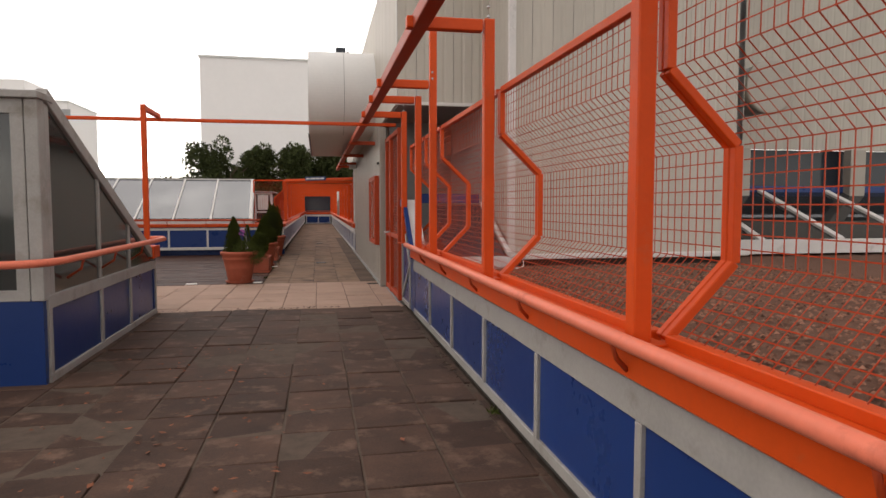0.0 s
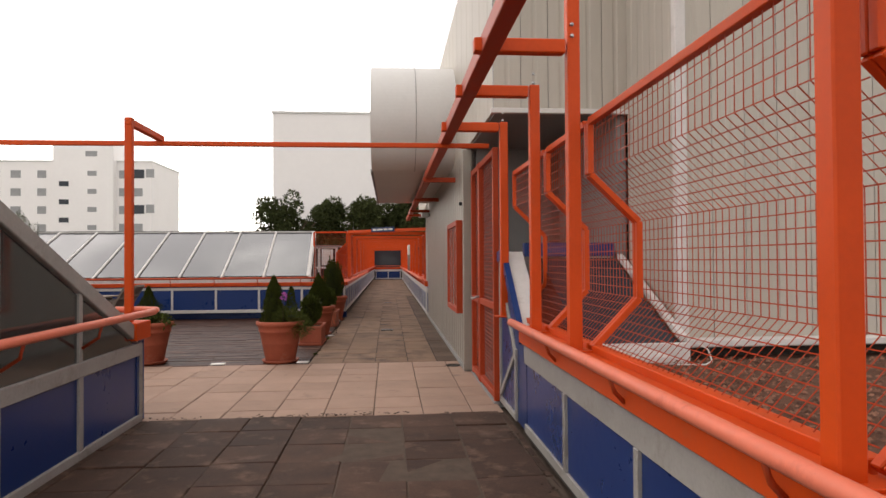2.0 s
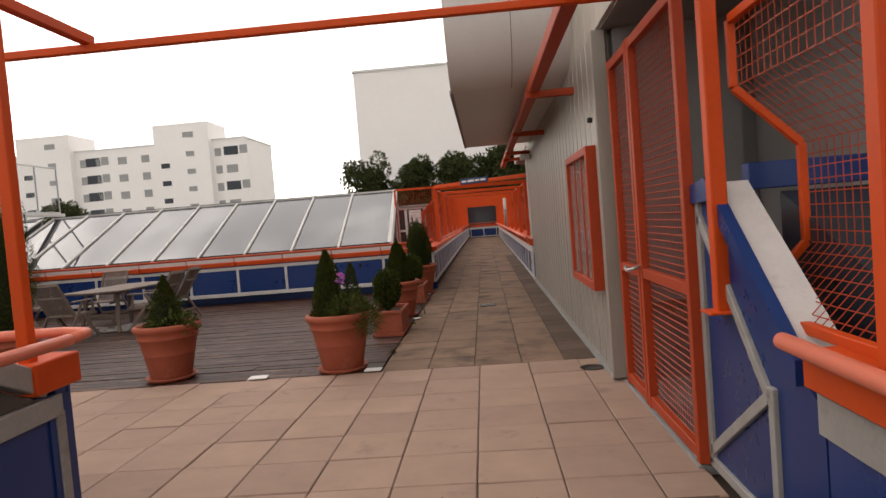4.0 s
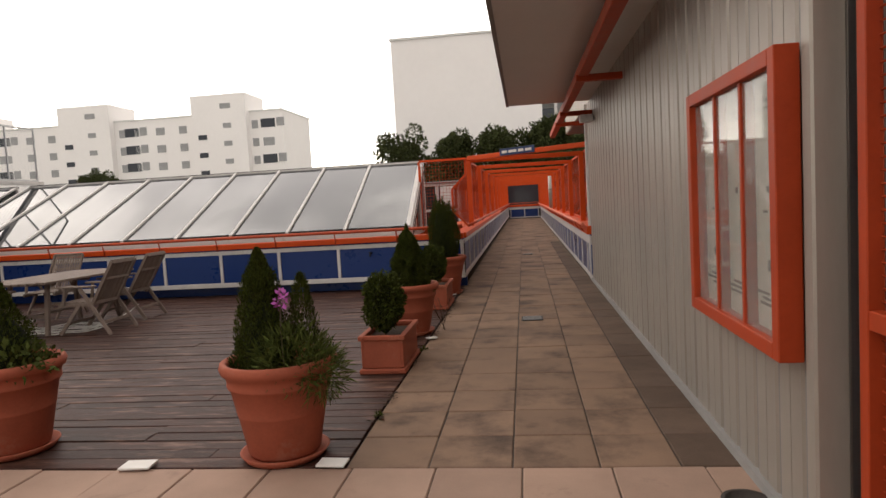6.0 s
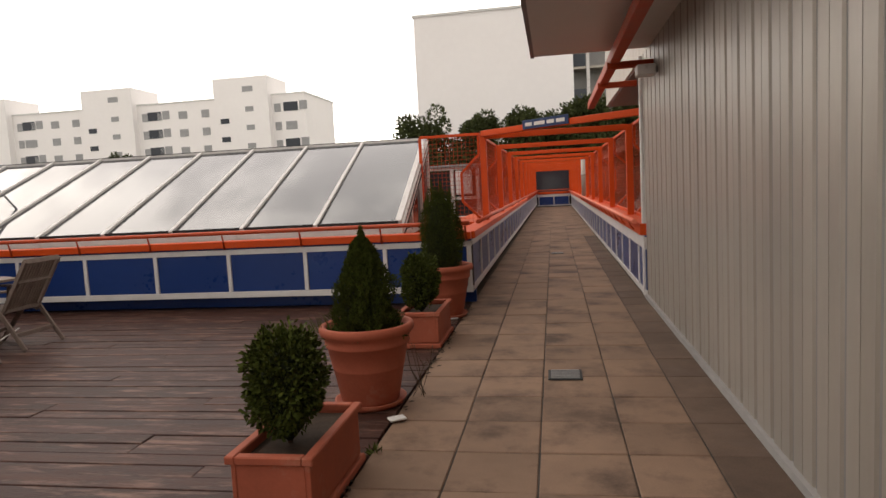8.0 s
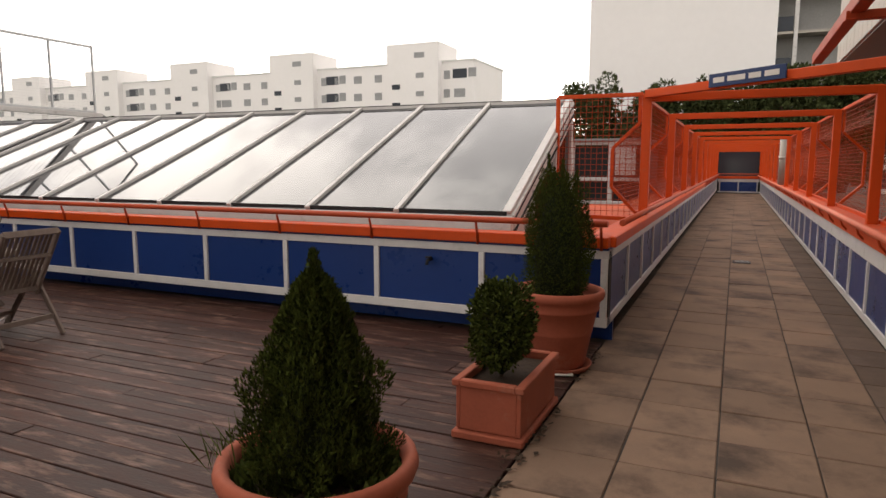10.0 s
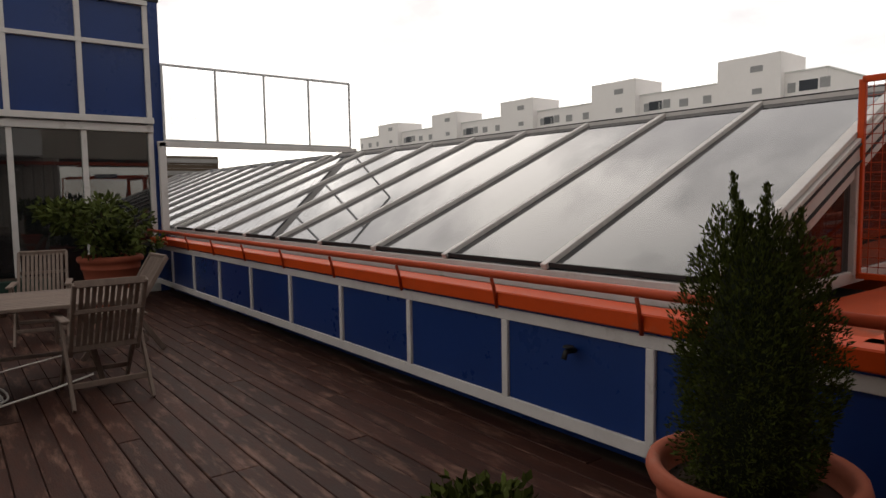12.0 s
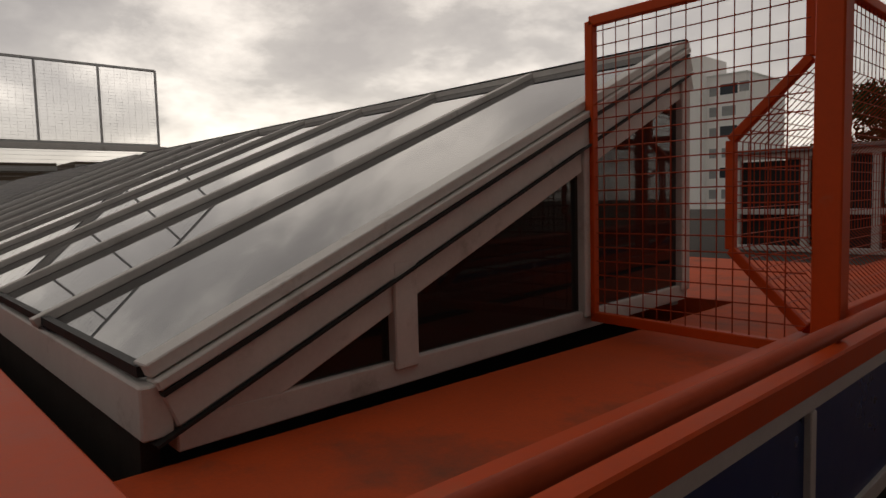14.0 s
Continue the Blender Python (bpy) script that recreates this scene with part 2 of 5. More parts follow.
SKY_GLASS = glass("skylight_glass", (0.35, 0.37, 0.4), 0.012, (0.06, 0.066, 0.074), 0.02)
SKY_GLASS.node_tree.nodes["lift"].inputs["To Max"].default_value = 1.12
DARK_GLASS = glass("dark_side_glass", (0.2, 0.21, 0.22), 0.02, (0.03, 0.032, 0.035), 0.03)
DARK_GLASS.node_tree.nodes["lift"].inputs["To Max"].default_value = 0.6
KIOSK_GLASS = glass("dusty_stairwell_glass", (0.25, 0.26, 0.25), 0.06, (0.062, 0.064, 0.062), 0.06)
HOUSE_GLASS = glass("dark_house_glass", (0.2, 0.21, 0.22), 0.02, (0.02, 0.022, 0.025), 0.12)
CASE_GLASS = glass("display_glass", (0.9, 0.9, 0.88), 0.03, (0.6, 0.6, 0.58), 0.02)
CASE_GLASS.node_tree.nodes["lift"].inputs["To Max"].default_value = 0.35
CASE_GLASS.node_tree.nodes["Mix Shader"].inputs[0].default_value = 0.15


# ---- mesh helpers ----
def box(bm, lo, hi, bevel=0.0):
    """An axis-aligned block between two corners."""
    size = [max(abs(b - a), 1e-4) for a, b in zip(lo, hi)]
    mid = [(a + b) / 2 for a, b in zip(lo, hi)]
    made = bmesh.ops.create_cube(bm, size=1.0, matrix=Matrix.Translation(mid) @ Matrix.Diagonal((*size, 1)))
    if bevel:
        edges = list({e for v in made["verts"] for e in v.link_edges})
        bmesh.ops.bevel(bm, geom=edges, offset=min(bevel, min(size) * 0.4), segments=1, affect="EDGES")
    return bm


def block(lo, hi, bevel=0.0):
    return box(bmesh.new(), lo, hi, bevel)


def bar(bm, a, b, w, d=None, up=(0, 0, 1), bevel=0.004):
    """A rectangular bar from a to b, w wide and d deep."""
    a, b = Vector(a), Vector(b)
    d = d or w
    axis = (b - a).normalized()
    ref = Vector(up)
    if abs(axis.dot(ref)) > 0.95:
        ref = Vector((0, 1, 0))
    side = axis.cross(ref).normalized()
    top = side.cross(axis).normalized()
    m = Matrix((side, axis, top)).transposed().to_4x4()
    made = bmesh.ops.create_cube(bm, size=1.0, matrix=Matrix.Translation((a + b) / 2) @ m @ Matrix.Diagonal((w, (b - a).length, d, 1)))
    if bevel:
        bmesh.ops.bevel(bm, geom=list({e for v in made["verts"] for e in v.link_edges}), offset=bevel, segments=1, affect="EDGES")
    return bm


def tube(bm, points, r, sides=8, caps=True):
    """A round bar along a line of points."""
    pts = [Vector(p) for p in points]
    rings = []
    for i, p in enumerate(pts):
        way = (pts[min(i + 1, len(pts) - 1)] - pts[max(i - 1, 0)]).normalized()
        ref = Vector((0, 0, 1)) if abs(way.z) < 0.9 else Vector((0, 1, 0))
        u = way.cross(ref).normalized()
        v = u.cross(way)
        rings.append([bm.verts.new(p + (u * math.cos(k * math.tau / sides) + v * math.sin(k * math.tau / sides)) * r) for k in range(sides)])
    for s, e in zip(rings, rings[1:]):
        for k in range(sides):
            f = bm.faces.new((s[k], s[(k + 1) % sides], e[(k + 1) % sides], e[k]))
            f.smooth = sides > 5
    if caps:
        bm.faces.new(rings[0])
        bm.faces.new(rings[-1][::-1])
    return bm


def prism(bm, outline, axis, lo, hi):
    """An outline of (a, b) pairs pulled from lo to hi along an axis; pairs are the other two axes in order."""
    def at(p, h):
        q = list(p)
        q.insert("xyz".index(axis), h)
        return bm.verts.new(q)
    low, high = [at(p, lo) for p in outline], [at(p, hi) for p in outline]
    n = len(outline)
    bm.faces.new(low)
    bm.faces.new(high[::-1])
    for i in range(n):
        bm.faces.new((low[i], high[i], high[(i + 1) % n], low[(i + 1) % n]))
    return bm


def lathe(bm, profile, sides=28, centre=(0, 0), wobble=0.0):
    """A turned body from (radius, height) pairs."""
    rings = []
    for r, z in profile:
        rings.append([bm.verts.new((centre[0] + r * math.cos(k * math.tau / sides), centre[1] + r * math.sin(k * math.tau / sides), z)) for k in range(sides)])
    for s, e in zip(rings, rings[1:]):
        for k in range(sides):
            bm.faces.new((s[k], s[(k + 1) % sides], e[(k + 1) % sides], e[k])).smooth = True
    if profile[0][0] > 0.001:
        bm.faces.new(rings[0][::-1])
    if profile[-1][0] > 0.001:
        bm.faces.new(rings[-1])
    return bm


def finish(bm, name, material):
    bmesh.ops.recalc_face_normals(bm, faces=bm.faces)
    me = bpy.data.meshes.new(name)
    bm.to_mesh(me)
    bm.free()
    me.materials.append(material)
    return me


def part(name, bm, material, parent=None, label=""):
    """Links a bmesh as one mesh object under a thing or a part."""
    ob = new(name, finish(bm, name, material))
    ob.parent = parent
    if label:
        ob["label"] = label
    return ob


def thing(name, label, category, group="", kind="", at=(0, 0, 0), turn=0.0):
    ob = new(name)
    ob.empty_display_size = 0.1
    ob.matrix_world = pose(*at, 0, 0, turn)
    return tagged(ob, label, category, group, kind)


# ---- setting ----
tagged(part("ground", block((-900, -900, -10.4), (900, 1500, -10.0)), GROUND), "grey-green street ground far below the roof terrace", "ground", kind="structure")
tagged(part("terrace_floor", block((-30, -8, -10), (9, 58, -0.05)), BED), "dark bedding under the roof terrace paving", "floor", kind="structure")
GATE_Y0, GATE_Y1, WALL_X, WALL_Y0, WALL_Y1 = 9.86, 11.62, 1.15, 11.85, 20.5
DECK_X, DECK_Y0, DECK_Y1 = -1.06, 12.74, 20.44


def ribbed_wall(name, label, a, b, z0, z1, out, pitch, material, rib=0.018, thick=0.12):
    """A wall of upright sheet-metal trays from a to b, each with a folded rib; out is the facing normal."""
    root = thing(name, label, "wall", kind="structure")
    a, b, n = Vector((*a, 0)), Vector((*b, 0)), Vector((*out, 0))
    run = (b - a)
    count = max(1, round(run.length / pitch))
    w = run.length / count
    step = run.normalized()
    bm = bmesh.new()
    g = 0.0035
    prof = [(g, -thick), (g, 0.0), (w * 0.40, 0.0), (w * 0.46, -rib), (w * 0.54, -rib), (w * 0.60, 0.0), (w - g, 0.0), (w - g, -thick)]
    low = [bm.verts.new(step * s + n * d) for s, d in prof]
    high = [bm.verts.new(step * s + n * d + Vector((0, 0, z1 - z0))) for s, d in prof]
    for i in range(len(prof)):
        j = (i + 1) % len(prof)
        bm.faces.new((low[i], low[j], high[j], high[i]))
    bm.faces.new(low)
    bm.faces.new(high[::-1])
    me = finish(bm, "panel", material)
    for i in range(count):
        o = new("panel", me)
        o.parent = root
        o.location = a + step * (w * i) + Vector((0, 0, z0))
    back = bmesh.new()
    p, q = a - n * thick * 0.5, b - n * thick * 0.5
    box(back, (min(p.x, q.x) - abs(n.x) * thick * 0.4, min(p.y, q.y) - abs(n.y) * thick * 0.4, z0 + 0.01), (max(p.x, q.x) + abs(n.x) * thick * 0.4, max(p.y, q.y) + abs(n.y) * thick * 0.4, z1 - 0.01))
    part("backing", back, METAL_DARK, root)
    return root


# metal-clad service building beside the walk
ribbed_wall("wall_east", "pale metal-clad wall beside the walkway", (WALL_X, WALL_Y0), (WALL_X, WALL_Y1), 0.04, 2.97, (-1, 0), 0.29, METAL)
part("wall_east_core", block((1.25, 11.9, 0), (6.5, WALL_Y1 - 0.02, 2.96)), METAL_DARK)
tagged(bpy.data.objects["wall_east_core"], "grey inner wall of the service building", "wall", kind="structure")
tagged(part("corner_trim", block((1.11, WALL_Y0 - 0.06, 0.02), (1.24, WALL_Y0 + 0.03, 2.97), 0.01), METAL), "pale folded metal corner trim", "trim", kind="structure")
tagged(part("baseboard", block((1.12, WALL_Y0, 0.0), (1.2, WALL_Y1, 0.05)), CONCRETE), "stained concrete plinth under the metal wall", "plinth", kind="structure")
tagged(part("corner_trim", block((1.11, WALL_Y1 - 0.03, 0.02), (1.3, WALL_Y1 + 0.05, 2.97), 0.01), WHITE), "pale folded metal corner trim", "trim", kind="structure")

# upper storey over the gate recess, with its soffit
ribbed_wall("wall_upper_west", "pale metal-clad upper wall", (1.17, 9.6), (1.17, 26.0), 2.99, 5.4, (-1, 0), 0.6, CLADDING, rib=0.006)
ribbed_wall("wall_upper_south", "pale metal-clad upper wall over a dark recess", (2.56, 9.56), (1.17, 9.56), 2.99, 6.4, (0, -1), 0.3, CLADDING, rib=0.006)
tagged(part("soffit", block((1.2, 9.6, 2.97), (6.5, 26.0, 3.06)), METAL_DARK), "soffit under the upper storey, its shade painted dark grey", "ceiling", kind="structure")
tagged(part("soffit_edge", block((1.14, 9.52, 2.95), (2.58, 9.58, 3.0), 0.005), WHITE), "pale metal drip edge of the upper storey", "trim", kind="structure")
tagged(part("roof_upper", block((1.2, 9.62, 5.38), (6.4, 26.0, 5.42)), METAL_DARK), "flat roof over the upper storey", "roof", kind="structure")
ribbed_wall("wall_block_south", "tall pale ribbed metal wall above the gravel roof", (6.0, 8.4), (2.54, 8.4), 0.81, 8.6, (0, -1), 0.3, CLADDING, rib=0.006)
ribbed_wall("wall_block_west", "tall pale ribbed metal wall beside the gate recess", (2.54, 8.41), (2.54, 9.56), 0.81, 8.6, (-1, 0), 0.3, CLADDING, rib=0.006)
ribbed_wall("wall_block_east", "pale ribbed metal wall turning into a recess", (6.0, 11.4), (6.0, 8.4), 0.81, 8.6, (1, 0), 0.3, CLADDING, rib=0.006)
ribbed_wall("wall_recess", "pale ribbed metal wall at the back of the recess", (16.0, 11.5), (6.1, 11.5), 2.6, 8.6, (0, -1), 0.3, CLADDING, rib=0.006)
tagged(part("corner_trim", block((2.505, 8.37, 0.83), (2.6, 8.45, 8.6), 0.008), WHITE), "pale folded metal corner trim", "trim", kind="structure")
tagged(part("sill_flashing", block((2.5, 8.27, 0.765), (6.06, 8.41, 0.83), 0.01), WHITE), "pale metal flashing along the foot of the wall", "trim", kind="structure")
tagged(part("sill_flashing", block((1.56, 7.56, 0.765), (2.1, 8.14, 0.81), 0.006), WHITE), "white metal ledge before the small roof light", "trim", kind="structure")
tagged(part("wall_recess_low", block((6.2, 11.7, 0.5), (16.0, 11.9, 2.6)), DARK_WIN), "dark glazed wall at the back of the recess", "wall", kind="structure")

# gravel roof behind the east parapet
gb = bmesh.new()
NX, NY = 46, 66
gv = [[gb.verts.new((1.44 + 9.0 * (i / NX) ** 1.3, -6 + 18.0 * j / NY, 0.66 + 0.02 * noise.noise((i * 0.9, j * 0.9, 0.3)))) for j in range(NY + 1)] for i in range(NX + 1)]
for i in range(NX):
    for j in range(NY):
        gb.faces.new((gv[i][j], gv[i + 1][j], gv[i + 1][j + 1], gv[i][j + 1])).smooth = True
# dark band painted for the shadow gap under the flashing
tagged(part("wall_foot", block((2.6, 8.5, 0.6), (5.95, 8.62, 0.8)), JOINT_SHADE), "recessed wall foot behind the gravel, painted dark as shade", "wall", kind="structure")
gravel_bed = tagged(part("gravel_roof", gb, GRAVEL), "brown gravel ballast on the flat roof", "gravel", kind="stuff")
rng = random.Random(4)
stones = bmesh.new()
for k in range(14000):
    d = rng.random() ** 1.5
    x, y, r = 1.5 + 4.6 * d, rng.uniform(-1.0, 8.2), rng.uniform(0.009, 0.024)
    c = Vector((x, y, 0.672 + r * 0.3))
    vs = [stones.verts.new(c + Vector((rng.uniform(0.7, 1.3) * r * dx, rng.uniform(0.7, 1.3) * r * dy, rng.uniform(0.6, 1.0) * r * dz))) for dx, dy, dz in ((1, 0, 0), (-1, 0, 0), (0, 1, 0), (0, -1, 0), (0, 0, 1))]
    for i, j in ((0, 2), (2, 1), (1, 3), (3, 0)):
        stones.faces.new((vs[i], vs[j], vs[4]))
part("pebbles", stones, GRAVEL, gravel_bed)


# ---- parapets ----
def parapet(name, label, a, b, out, posts, z, rail_side, kind_of_rail=True, cap_depth=0.26, group="terrace parapets", frame_mat=None):
    """A low wall: blue panels in white frames, an orange cap and a round handrail on brackets.
    a, b: ends of the inner face; out: normal towards the walker; posts: distances from a; z: heights of base, rail, band, cap, top."""
    root = thing(name, label, "parapet", group)
    a, b, n = Vector((*a, 0)), Vector((*b, 0)), Vector((*out, 0))
    step, length = (b - a).normalized(), (b - a).length
    z_base, z_low, z_band, z_cap, z_top = z

    def slab(s0, s1, d0, d1, lo, hi, bevel=0.0):
        p, q = a + step * s0 + n * d0, a + step * s1 + n * d1
        return block((min(p.x, q.x), min(p.y, q.y), lo), (max(p.x, q.x), max(p.y, q.y), hi), bevel)
    part("core", slab(0, length, -0.05, -cap_depth + 0.02, z_base + 0.01, z_cap - 0.01), JOINT_SHADE, root, "dark core of the parapet")
    back = -0.30 if z_base > 0.1 else -0.012
    part("base", slab(0, length, back - 0.05, back, 0.0, z_base + 0.012), BLUE if z_base > 0.1 else JOINT_SHADE, root, "recessed base")
    part("bottom_rail", slab(0, length, -0.05, 0.0, z_base, z_low, 0.004), frame_mat or WHITE, root)
    part("top_rail", slab(0, length, -0.05, 0.0, z_band, z_cap, 0.004), frame_mat or WHITE, root)
    marks = [0.0] + list(posts) + [length]
    for s in posts:
        part("post", slab(s - 0.027, s + 0.027, -0.05, 0.004, z_low, z_band, 0.004), frame_mat or WHITE, root)
    for s0, s1 in zip(marks, marks[1:]):
        if s1 - s0 > 0.12:
            part("panel", slab(s0 + (0.028 if s0 else 0), s1 - 0.028, -0.05, -0.018, z_low, z_band), BLUE, root)
    part("shadow_strip", slab(0, length, -0.05, -0.008, z_cap, z_cap + 0.022), BLUE, root)
    part("cap", slab(0, length, -cap_depth, 0.045, z_cap + 0.022, z_top, 0.008), ORANGE, root, "orange painted metal cap")
    if kind_of_rail:
        rz, rd = z_top + 0.115, 0.09
        if rail_side:
            rz, rd = z_top + 0.03, 0.11
        p, q = a + n * rd, b + n * rd
        hr = part("handrail", tube(bmesh.new(), [(p.x, p.y, rz), *[(p + (q - p) * k / 12).to_tuple()[:2] + (rz,) for k in range(1, 12)], (q.x, q.y, rz)], 0.032 if rail_side else 0.027, 12), RAIL_PINK if rail_side else RAIL_RED, root, "round sun-bleached orange handrail" if rail_side else "round dark-red handrail")
        for s in (posts if len(posts) < 16 else posts[:16]):
            c = a + step * (s + 0.02)
            bk = bmesh.new()
            tube(bk, [(c + n * rd + Vector((0, 0, rz - 0.03)))[:], (c + n * (rd - 0.02) + Vector((0, 0, rz - 0.09)))[:], (c + n * 0.044 + Vector((0, 0, z_top - 0.11)))[:]], 0.012, 6)
            part("handrail_bracket", bk, RED, hr)
    return root


E_Z = (0.03, 0.10, 0.61, 0.765, 0.93)
W_Z = (0.175, 0.255, 0.755, 0.825, 0.94)
parapet("parapet", "blue-panelled parapet with orange cap beside the dark paving", (1.26, -6.0), (1.26, 8.62), (-1, 0), [0.87 + 1.25 * k for k in range(11)], E_Z, True, frame_mat=ALU)
parapet("parapet", "blue-panelled parapet with orange cap along the deck", (-1.0, 20.15), (-11.85, 20.15), (0, -1), [0.035] + [1.12 + 1.08 * k for k in range(9)], W_Z, False, cap_depth=0.18)
parapet("parapet", "blue-panelled parapet lining the mesh-caged walkway", (-1.0, 54.0), (-1.0, 20.22), (1, 0), [33.78 - 1.06 * k for k in range(31, 0, -1)], W_Z, False, cap_depth=0.2)
parapet("parapet", "blue-panelled parapet lining the mesh-caged walkway", (1.12, 20.42), (1.12, 54.0), (-1, 0), [0.6 + 1.06 * k for k in range(31)], E_Z, True, cap_depth=0.3)
parapet("parapet", "short blue parapet closing the far walkway end", (-0.98, 54.0), (1.1, 54.0), (0, -1), [0.1, 1.04, 1.98], E_Z, False)

# slanted wing at the end of the east parapet
wing = thing("parapet_wing", "slanted blue and white end panel of the parapet", "parapet")
part("panel", prism(bmesh.new(), [(8.6, 0.03), (9.82, 0.03), (9.82, 1.52), (9.62, 1.5), (8.75, 0.78), (8.6, 0.7)], "x", 1.275, 1.40), BLUE, wing)
wf = bmesh.new()
for p, q in (((9.8, 0.05), (9.8, 1.5)), ((9.8, 1.4), (9.02, 0.62)), ((9.8, 0.12), (9.05, 0.62)), ((9.0, 0.05), (9.0, 0.68)), ((9.83, 0.06), (8.98, 0.06))):
    bar(wf, (1.268, *p), (1.268, *q), 0.055, 0.03, up=(1, 0, 0))
part("frame", wf, ALU, wing, "white aluminium edging strips")
part("coping", prism(bmesh.new(), [(9.86, 1.55), (9.62, 1.57), (8.7, 0.82), (8.7, 0.76), (9.62, 1.5), (9.86, 1.49)], "x", 1.29, 1.46), WHITE, wing, "white sloping metal coping")
part("edge", prism(bmesh.new(), [(9.88, 1.56), (9.6, 1.60), (8.72, 0.86), (8.72, 0.76), (9.58, 1.48), (9.88, 1.47)], "x", 1.235, 1.29), BLUE, wing, "blue edge strip")


# ---- orange frames and mesh ----
def mesh_bay(name, label, y0, y1, x, side, top, group, ties=0.06, wire=0.003, material=ORANGE, foot=0.93):
    """A cage bay along y between two posts: bent side bars, rails and woven wire that bulges outwards to that side."""
    root = thing(name, label, "mesh fence", group)
    prof = [(0.08, top), (0.08, top - 0.32), (0.38, top - 0.61), (0.38, foot + 0.32), (0.09, foot + 0.02)]
    for y in (y0 + 0.022, y1 - 0.022):
        for (d0, h0), (d1, h1) in zip(prof, prof[1:]):
            part("side_bar", bar(bmesh.new(), (x + side * d0, y, h0), (x + side * d1, y, h1), 0.038, 0.038, up=(0, 1, 0)), material, root)
    for d, h in (prof[0], prof[-1]):
        part("rail", bar(bmesh.new(), (x + side * d, y0 + 0.05, h), (x + side * d, y1 - 0.05, h), 0.045, 0.045), material, root)
    net = bmesh.new()
    count = max(2, round((y1 - y0 - 0.14) / ties))
    for i in range(1, count):
        y = y0 + 0.07 + (y1 - y0 - 0.14) * i / count
        tube(net, [(x + side * d, y, h) for d, h in prof], wire, 3, False)
    for (d0, h0), (d1, h1) in zip(prof, prof[1:]):
        rows = max(1, round(math.hypot(d1 - d0, h1 - h0) / ties))
        for k in range(rows):
            s = k / rows
            tube(net, [(x + side * (d0 + (d1 - d0) * s), y0 + 0.07, h0 + (h1 - h0) * s), (x + side * (d0 + (d1 - d0) * s), y1 - 0.07, h0 + (h1 - h0) * s)], wire, 3, False)
    part("wire_mesh", net, RED, root, "square woven wire mesh")
    return root


def portal(y, height, arm_to, x=1.25, foot=0.93, arm_z=2.79, label="orange square-tube post with a top arm"):
    root = thing("mesh_post", label, "post", "orange posts along the parapet")
    up_post = part("post", bar(bmesh.new(), (x, y, foot), (x, y, height), 0.078, 0.075, bevel=0.006), ORANGE, root)
    part("foot_plate", block((x - 0.09, y - 0.08, foot), (x + 0.09, y + 0.08, foot + 0.012), 0.003), ORANGE, root)
    if arm_to is not None:
        part("arm", bar(bmesh.new(), (x - 0.05, y, arm_z), (arm_to, y, arm_z), 0.08, 0.085, bevel=0.006), ORANGE, root)
        for dz in (0.06, 0.13):
            part("bolt", lathe(bmesh.new(), [(0.012, 0), (0.012, 0.01), (0.004, 0.014)], 8), GALV, up_post).matrix_local = pose(x - 0.012, y - 0.039, arm_z + dz, 90, 0, 0)
    return root


for y, h, arm in ((-2.35, 2.84, 0.64), (0.02, 2.84, 0.64), (2.37, 2.84, 0.64), (4.71, 2.84, 0.64), (7.06, 3.4, 0.64), (8.12, 2.84, 0.64), (9.47, 2.84, 0.64)):
    portal(y, h, arm)
BAYS = "mesh bays along the gravel roof"
for y0, y1 in ((-2.35, 0.02), (0.02, 2.37), (2.37, 4.71), (4.71, 7.06), (7.06, 8.12), (8.12, 9.47)):
    mesh_bay("mesh_fence", "orange bulging wire mesh fence beside the gravel roof", y0, y1, 1.27, 1, 2.33, BAYS)
beam = thing("overhead_beam", "long dark-red square tube above the walk", "beam")
part("tube", bar(bmesh.new(), (0.74, -5, 2.80), (0.74, 24.0, 2.80), 0.11, 0.11, bevel=0.006), RED, beam)
for y in (13.2, 16.5, 19.6, 21.1):
    part("bracket", bar(bmesh.new(), (1.16, y, 2.73), (0.66, y, 2.73), 0.09, 0.07), RED, beam)
cross = thing("cross_beam", "thin orange tube spanning the terrace", "beam")
part("tube", bar(bmesh.new(), (-12.0, 10.2, 2.735), (1.22, 10.2, 2.735), 0.05, 0.05, bevel=0.006), ORANGE, cross)

# mast at the stairwell corner
mast = thing("mast", "orange square-tube mast with a bent top arm", "post")
part("post", bar(bmesh.new(), (-2.27, 9.39, 0.93), (-2.27, 9.39, 2.83), 0.066, 0.066, bevel=0.005), ORANGE, mast)
part("arm", bar(bmesh.new(), (-2.27, 9.35, 2.79), (-2.27, 10.24, 2.79), 0.062, 0.062, bevel=0.005), ORANGE, mast)


# walkway cage beyond the wall
def cage_frame(y0, y1, first=False):
    root = thing("cage_frame", "orange portal frame over the caged walkway", "portal frame", "cage frames")
    part("post", bar(bmesh.new(), (-1.05, y0, 0.95), (-1.05, y0, 2.33), 0.10, 0.10, bevel=0.006), ORANGE, root)
    part("post", bar(bmesh.new(), (1.22, y1, 0.92), (1.22, y1, 2.33), 0.10, 0.10, bevel=0.006), ORANGE, root)
    part("crossbar", bar(bmesh.new(), (-1.05, y0, 2.29), (1.22, y1, 2.29), 0.09, 0.09, bevel=0.006), ORANGE, root)
    return root


